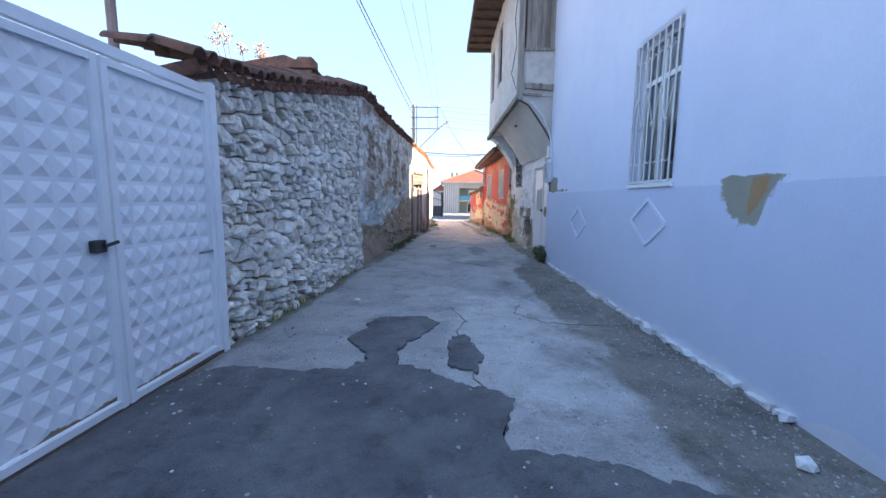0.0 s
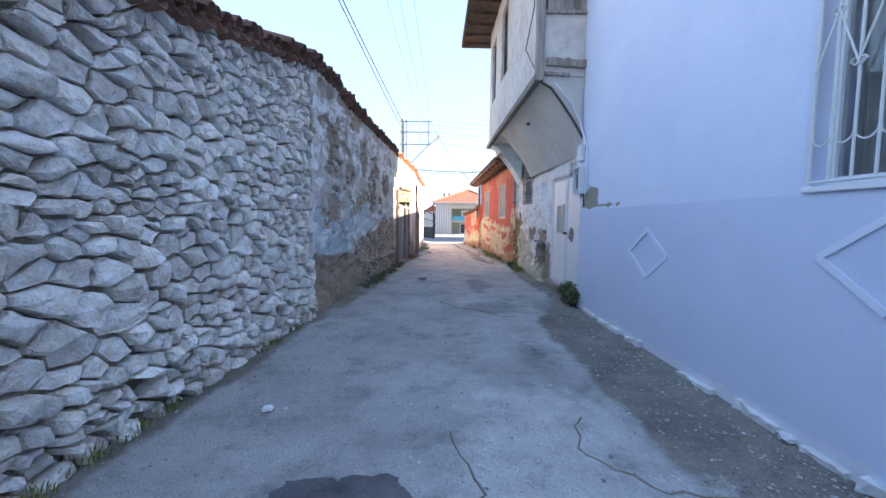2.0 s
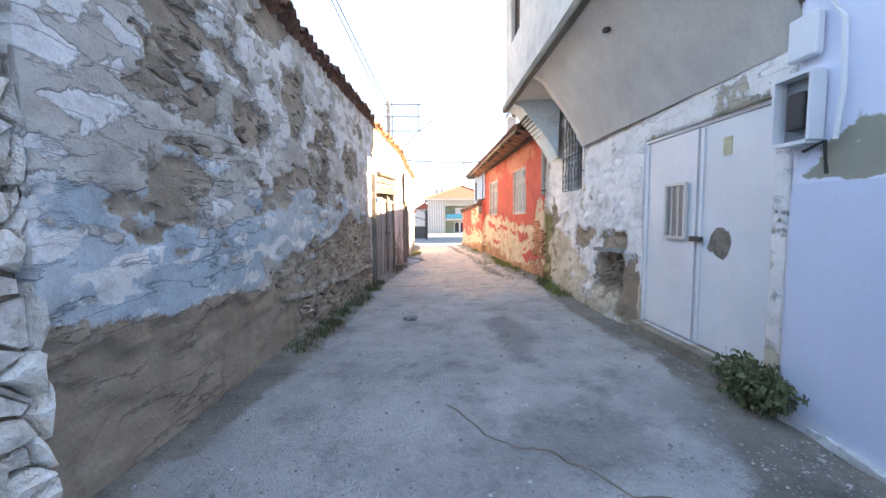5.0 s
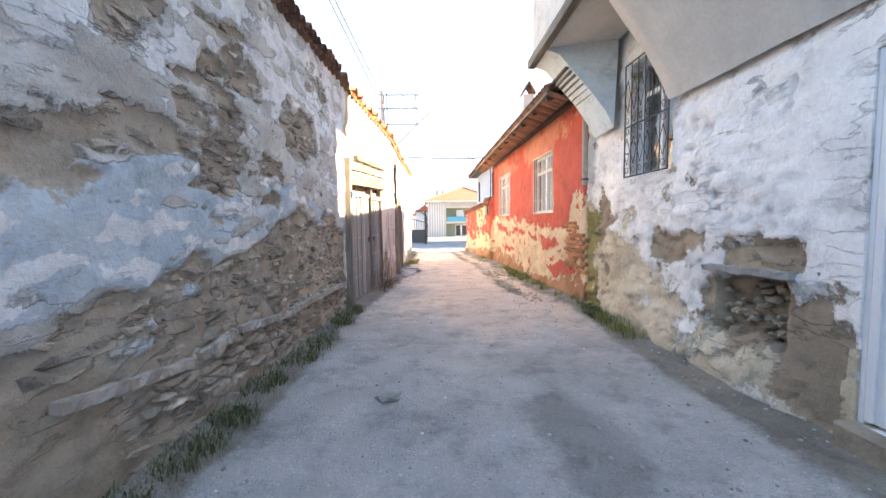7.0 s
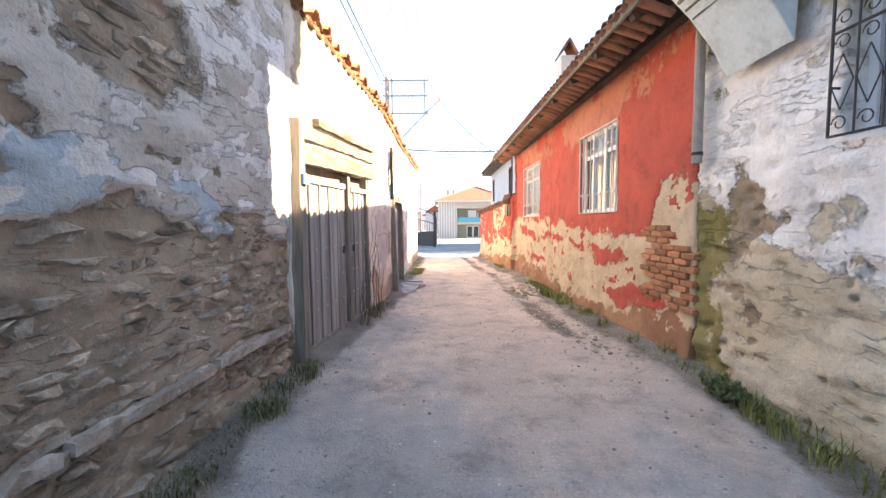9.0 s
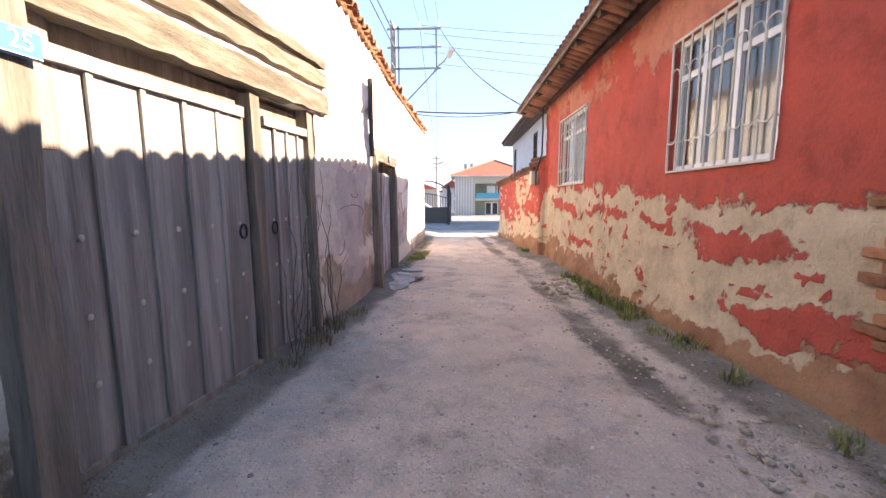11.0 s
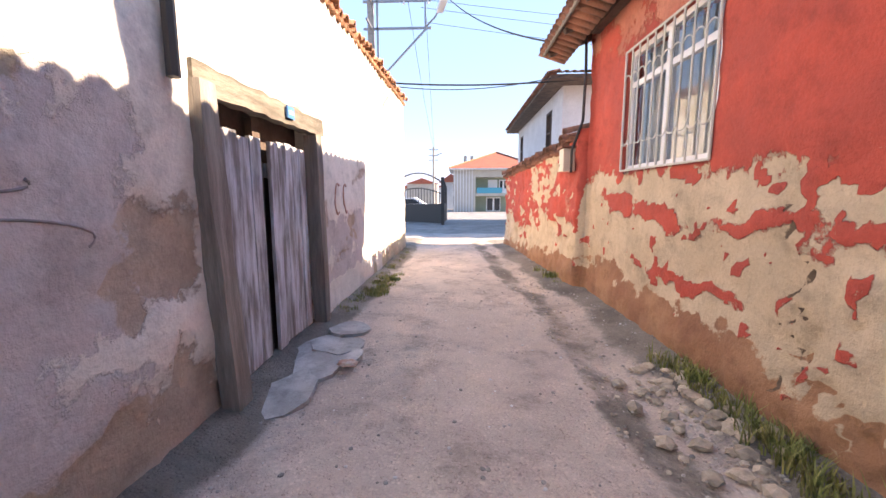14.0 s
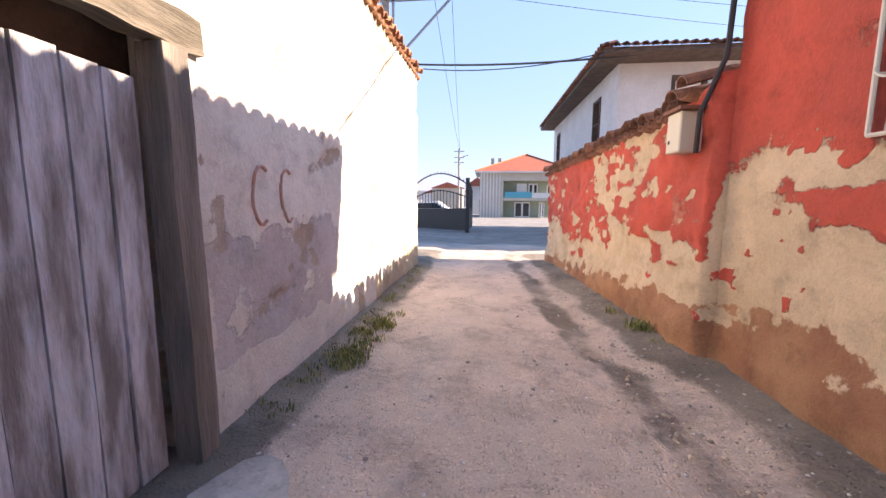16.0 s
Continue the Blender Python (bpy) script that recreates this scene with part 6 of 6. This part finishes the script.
def far_pole():
    p = base("utility_pole", (-2.1, 61, -0.8), "far concrete utility pole with small crossarms", "utility pole")
    part("pole", tube([(-2.1, 61, -0.9), (-2.1, 61, 6.3)], 0.14, 7, taper=0.09), POLEGREY, p)
    for z in (6.0, 5.4, 4.9):
        part("crossarm", beam((-2.6, 61, z), (-1.6, 61, z), 0.07, 0.07), STEEL, p)
    part("lamp_arm", tube([(-2.1, 61, 5.3), (-1.2, 60.8, 5.6)], 0.04, 5), STEEL, p)


far_pole()

# far skyline
bm = bmesh.new()
prev = None
for k in range(61):
    a = radians(-80 + k * 160 / 60)
    x, y = 900 * math.sin(a), 900 * math.cos(a)
    h = 22 + 10 * noise.noise(Vector((k * 0.2, 2, 0)))
    cur = (bm.verts.new((x, y, -3)), bm.verts.new((x, y, h)), bm.verts.new((x * 1.3, y * 1.3, -3)))
    if prev:
        bm.faces.new((prev[0], cur[0], cur[1], prev[1]))
        bm.faces.new((prev[1], cur[1], cur[2], prev[2]))
    prev = cur
thing("backdrop_hills", bm, HILL, "low hazy hills on the horizon", "hills", kind="structure")
rng = random.Random(12)
row = base("far_roofs", (-20, 110, -1), "distant low houses with red roofs", "houses")
for k in range(14):
    x, y, w, d = -48 + k * 5.2 + rng.uniform(-1, 1), 105 + rng.uniform(-15, 25), rng.uniform(5, 8), rng.uniform(6, 9)
    if x > -3:
        x += 14
    h = rng.uniform(2.6, 4.2)
    part("wall", box(x, x + w, y, y + d, -1.2, h), rng.choice((CREAM, WHITEWASH)), row)
    part("roof", poly_prism([(x - 0.3, y - 0.3, h), (x + w / 2, y - 0.3, h + 1.3), (x + w + 0.3, y - 0.3, h)], (0, d + 0.6, 0)), TILE_RED, row)


# ---------- plants and litter ----------
def blades(verts, faces, x, y, z, n, h, spread, rng, width=0.006):
    for _ in range(n):
        a, r = rng.uniform(0, math.tau), spread * math.sqrt(rng.random())
        px, py = x + math.cos(a) * r, y + math.sin(a) * r
        hh = h * rng.uniform(0.4, 1.2)
        b = rng.uniform(0, math.tau)
        lean = hh * rng.uniform(0.2, 0.8)
        k = len(verts)
        wx, wy = -math.sin(b) * width, math.cos(b) * width
        mx, my = px + math.cos(b) * lean * 0.35, py + math.sin(b) * lean * 0.35
        verts += [(px - wx, py - wy, z - 0.01), (px + wx, py + wy, z - 0.01), (mx - wx, my - wy, z + hh * 0.6), (mx + wx, my + wy, z + hh * 0.6), (px + math.cos(b) * lean, py + math.sin(b) * lean, z + hh)]
        faces += [(k, k + 1, k + 3, k + 2), (k + 2, k + 3, k + 4)]


def weeds(label, spots, material, seed, category="weeds", width=0.0045):
    rng = random.Random(seed)
    verts, faces = [], []
    for x, y, n, h, s in spots:
        blades(verts, faces, x, y, gz(y) + 0.02, n, h, s, rng, width)
    me = bpy.data.meshes.new("weeds")
    me.from_pydata(verts, [], faces)
    return tagged(link_mesh("weeds", me, material), label, category, kind="stuff")


rng = random.Random(21)
left = [(lx(y) + rng.uniform(0.05, 0.2), y, 80, rng.uniform(0.03, 0.11), 0.14) for y in [rng.uniform(10.9, 15.6) for _ in range(34)]]
weeds("dark green weeds and grass along the old wall", left, DARKLEAF, 1)
weeds("dry straw among the weeds by the old wall", [(x + 0.06, y, 9, h * 1.2, 0.16) for x, y, n, h, s in left], DRY, 2)
weeds("green weeds along the foot of the red wall", [(rx(y) - rng.uniform(0.04, 0.25), y, 45, rng.uniform(0.05, 0.17), 0.1) for y in [rng.uniform(18.6, 21.2) for _ in range(60)] + [rng.uniform(15.8, 18.5) for _ in range(10)] + [rng.uniform(24, 25.5) for _ in range(7)]], GRASS, 3)
weeds("short moss and grass in the lane's edge", [(lx(y) + rng.uniform(0.08, 0.42), y, 60, 0.04, 0.12) for y in [rng.uniform(23.3, 24.9) for _ in range(26)]] + [(lx(y) + rng.uniform(0.03, 0.2), y, 30, 0.05, 0.1) for y in [rng.uniform(22.5, 28) for _ in range(25)]], GRASS, 4)
weeds("weeds at the foot of the white wall", [(rx(y) - rng.uniform(0.1, 0.25), y, 40, 0.13, 0.12) for y in [rng.uniform(13.6, 15.4) for _ in range(14)]], GRASS, 5)
weeds("sparse dry weeds at the foot of the rubble wall", [(lx(y) + 0.06, y, 14, 0.06, 0.08) for y in [rng.uniform(4, 8.5) for _ in range(22)]], GRASS, 6)
weeds("dry grass at the foot of the plank door", [(lx(y) + rng.uniform(0.0, 0.22), y, 26, 0.12, 0.12) for y in [rng.uniform(17.2, 18.9) for _ in range(16)]], DRY, 7)


def bush(at, size, n, label):
    b = base("bush", at, label, "bush")
    for k in range(7):
        a = k * 0.9
        part("stem", tube([at, (at[0] + 0.5 * size[0] * math.cos(a), at[1] + 0.6 * size[1] * math.sin(a), at[2] + size[2] * (1.0 + 0.3 * (k % 3)))], 0.008, 4, taper=0.003), TWIG, b)
    crown_of("foliage", b, (at[0], at[1], at[2] + size[2] * 0.95), size, n, 0.055, DARKLEAF, 31)


bush((2.36, 9.42, 0.0), (0.2, 0.42, 0.22), 1200, "dark green leafy bush growing beside the steel door")
bush((2.38, 14.75, 0.0), (0.15, 0.3, 0.1), 350, "low green weed bush at the foot of the white wall")


def dry_vine():
    rng = random.Random(8)
    t = base("dry_vine", (lx(18) + 0.1, 18.1, 0), "leafless tangled vine climbing the plank door's jamb", "vine")
    for k in range(20):
        y, z = 17.35 + rng.random() * 1.0, 0.0
        x = lx(y) + rng.uniform(0.05, 0.2)
        pts = [(x, y, -0.08)]
        h = rng.uniform(0.5, 2.0)
        dy, dx = rng.uniform(-0.6, 0.35), rng.uniform(-0.05, 0.18)
        for i in range(1, 7):
            s = i / 6
            pts.append((max(lx(y) + 0.06, x + dx * s * s + rng.uniform(-0.04, 0.04)), y + dy * s + rng.uniform(-0.06, 0.06), h * s * (1.1 - 0.25 * s) + rng.uniform(-0.03, 0.03)))
        part("stem", tube(pts, 0.0045, 4, taper=0.0015), TWIG, t)


dry_vine()


def scatter(name, label, spots, material, category, seed):
    shapes = []
    for k in range(5):
        b = chunk(1.0, k + seed, 0.55)
        me = bpy.data.meshes.new("c")
        b.to_mesh(me)
        b.free()
        shapes.append((np.array([q.co[:] for q in me.vertices]), [tuple(p.vertices) for p in me.polygons]))
        bpy.data.meshes.remove(me)
    verts, faces = [], []
    rng = random.Random(seed)
    for x, y, r in spots:
        v, f = shapes[rng.randrange(5)]
        a = rng.uniform(0, math.tau)
        c, s = math.cos(a) * r, math.sin(a) * r
        faces += [tuple(i + len(verts) for i in q) for q in f]
        z = gz(y) + 0.018 * nz(x * 0.7, y * 0.5, 3) + (0.07 * sm(x, rx(y) - 0.75, rx(y) + 0.1) if 15 < y < 28 else 0)
        if y < 3.2 and x < 1.2:
            z += 0.018
        verts += [(x + p[0] * c - p[1] * s, y + p[0] * s + p[1] * c, z + p[2] * r + 0.2 * r) for p in v]
    me = bpy.data.meshes.new(name)
    me.from_pydata(verts, [], faces)
    return tagged(link_mesh(name, me, material), label, category, kind="stuff")


rng = random.Random(33)
spots = []
for _ in range(6000):
    y = rng.uniform(0.2, 30)
    a, b = lx(y), rx(y)
    x = rng.uniform(a, b) if rng.random() < 0.4 else (b - abs(rng.gauss(0, 0.5)) if rng.random() < 0.7 else a + abs(rng.gauss(0, 0.3)))
    if a + 0.04 < x < b - 0.04:
        spots.append((x, y, rng.choice((0.004, 0.005, 0.006, 0.008, 0.011, 0.016))))
scatter("gravel", "loose gravel and grit strewn over the lane", spots, GRAVEL, "gravel", 1)
for _ in range(3500):
    y = rng.uniform(0.6, 9.0)
    x = rx(y) - 0.05 - abs(rng.gauss(0, 0.5))
    spots.append((x, y, rng.choice((0.003, 0.004, 0.005, 0.007, 0.010))))
scatter("gravel", "loose grey gravel along the foot of the blue wall", spots[-3500:], GRAVEL, "gravel", 5)
spots = [(rng.uniform(lx(y) + 0.15, rx(y) - 0.15), y, rng.choice((0.005, 0.008, 0.012))) for y in [rng.uniform(1, 29) for _ in range(650)]]
scatter("litter_bits", "small white scraps of litter on the lane", spots, LITTER, "litter", 2)
spots = [(2.15 + rng.gauss(0, 0.18), 20.5 + rng.gauss(0, 0.35), rng.choice((0.015, 0.025, 0.04, 0.06))) for _ in range(110)] + [(rng.uniform(1.5, 1.9), rng.uniform(17, 24), rng.choice((0.008, 0.012, 0.018))) for _ in range(220)] + [(1.95 + rng.gauss(0, 0.12), 16.6 + rng.gauss(0, 0.6), rng.choice((0.012, 0.02, 0.03))) for _ in range(70)]
scatter("plaster_rubble", "heap of fallen pale plaster rubble by the red wall", [(min(x, rx(y) - 0.08), y, r) for x, y, r in spots], mk("fallen_plaster", (0.50, 0.43, 0.34), (0.38, 0.32, 0.25), 8, 0.95, 0.4, 40, rnd="island"), "rubble", 3)


SLAB = mk("pale_slab_concrete", (0.47, 0.465, 0.455), (0.33, 0.325, 0.315), 4.0, 0.95, 0.6, 50, rnd="obj", spread=0.25)


def slab(at, r, seed, label, thick=0.05, tilt=(0, 0, 0)):
    rng = random.Random(seed)
    n = 11
    pts = [Vector((r[0] * rng.uniform(0.75, 1.2) * math.cos(k * math.tau / n), r[1] * rng.uniform(0.75, 1.1) * math.sin(k * math.tau / n), 0)) for k in range(n)]
    bm = poly_prism(pts, (0, 0, thick))
    bmesh.ops.transform(bm, matrix=pose(*at, *tilt), verts=bm.verts)
    thing("concrete_slab", bm, SLAB, label, "slab", "broken doorstep slabs")


for k, (x, y, a, b) in enumerate(((-0.56, 20.6, 0.2, 0.3), (-0.52, 21.05, 0.22, 0.3), (-0.5, 21.5, 0.24, 0.3), (-0.5, 21.95, 0.2, 0.28), (-0.74, 21.3, 0.12, 0.3), (-0.3, 21.25, 0.12, 0.2))):
    slab((x, y, gz(y) + 0.0), (a, b), k + 3, "broken grey concrete doorstep slab by the plank door", 0.03, (random.uniform(-5, 5), random.uniform(-4, 7), 0))
b = chunk(0.085, 12, 0.5)
bmesh.ops.scale(b, vec=(1.2, 0.7, 0.8), verts=b.verts)
thing("brick_piece", b, mk("limy_brick", (0.46, 0.26, 0.20), (0.55, 0.46, 0.41), 14, 0.95, 0.7, 60), "broken brick lump crusted with lime on the doorstep slabs", "brick").location = (-0.26, 21.0, gz(21) + 0.065)
thing("stone", chunk(0.11, 4, 0.4), CONCRETE, "flat loose stone lying in the lane", "stone").location = (-0.3, 12.3, gz(12.3) + 0.03)
b = chunk(0.09, 7, 0.8)
bmesh.ops.scale(b, vec=(0.6, 0.6, 0.6), verts=b.verts)
c = thing("plastic_cup", b, LITTER, "crumpled white plastic cup by the blue wall", "cup")
c.location = (2.08, 2.05, 0.035)
thing("paper_scrap", chunk(0.05, 9, 0.4), LITTER, "crumpled white paper on the lane", "paper").location = (-1.25, 5.6, 0.02)


# faded red scrawl on the whitewashed wall
def scrawl():
    s = base("graffiti", (lx(22.9) + 0.02, 22.9, 1.2), "faded red painted curves scrawled on the wall", "graffiti", kind="structure")
    paint = mk("faded_red_paint", (0.52, 0.27, 0.19), (0.56, 0.36, 0.30), 6, 0.9, 0.2, 40)
    for y, r in ((22.86, 0.10), (23.2, 0.10)):
        pts = arc(lx(y) + 0.022, y, 1.24, r, 0.19, 60, 300, 10)
        part("stroke", tube([(p[0] + sun_disp(p[1], p[2]) - 0.021, p[1], p[2]) for p in pts], 0.013, 6), paint, s)


scrawl()


def dark_scrawl():
    s = base("graffiti", (lx(19) + 0.02, 19.0, 1.1), "thin grey curved scrawl on the shaded plaster", "graffiti", kind="structure")
    paint = mk("grey_scrawl_paint", (0.26, 0.24, 0.24), (0.36, 0.33, 0.33), 6, 0.9, 0.2, 40)
    for y, z, ry, rz, a0, a1 in ((19.24, 1.34, 0.12, 0.03, 150, 390), (19.15, 1.12, 0.42, 0.10, 150, -20), (18.7, 0.82, 0.14, 0.16, 0, -100)):
        pts = arc(0, y, z, ry, rz, a0, a1, 14)
        part("stroke", tube([(lx(p[1]) + sun_disp(p[1], p[2]) - 0.001, p[1], p[2]) for p in pts], 0.007, 6), paint, s)


dark_scrawl()

# ---------- pieces of walls ----------
rubble_stones(rubble, 3.68, 8.5, stone_top, 0.05, (0.035, 0.045, 0.06, 0.08, 0.10, 0.13, 0.17), 0.02, STONE, STONE_REST, 300, lambda y, z: True, 4, 1.4)
CORE = mk("exposed_core_stone", (0.50, 0.42, 0.34), (0.31, 0.25, 0.20), 5.0, 0.96, 0.9, 30, rnd="island", spread=0.7, dist=0.02)
rubble_stones(bpy.data.objects["wall_left_plaster"], 8.6, 15.55, lambda y: 3.3, 0.055, (0.04, 0.05, 0.07, 0.09), 0.05, CORE, CORE, 0, lambda y, z: old_lost(y, z) > 0.53 and (old_mud(y, z) < 0.45), 14, 2.8, 0.6)
red_bricks()
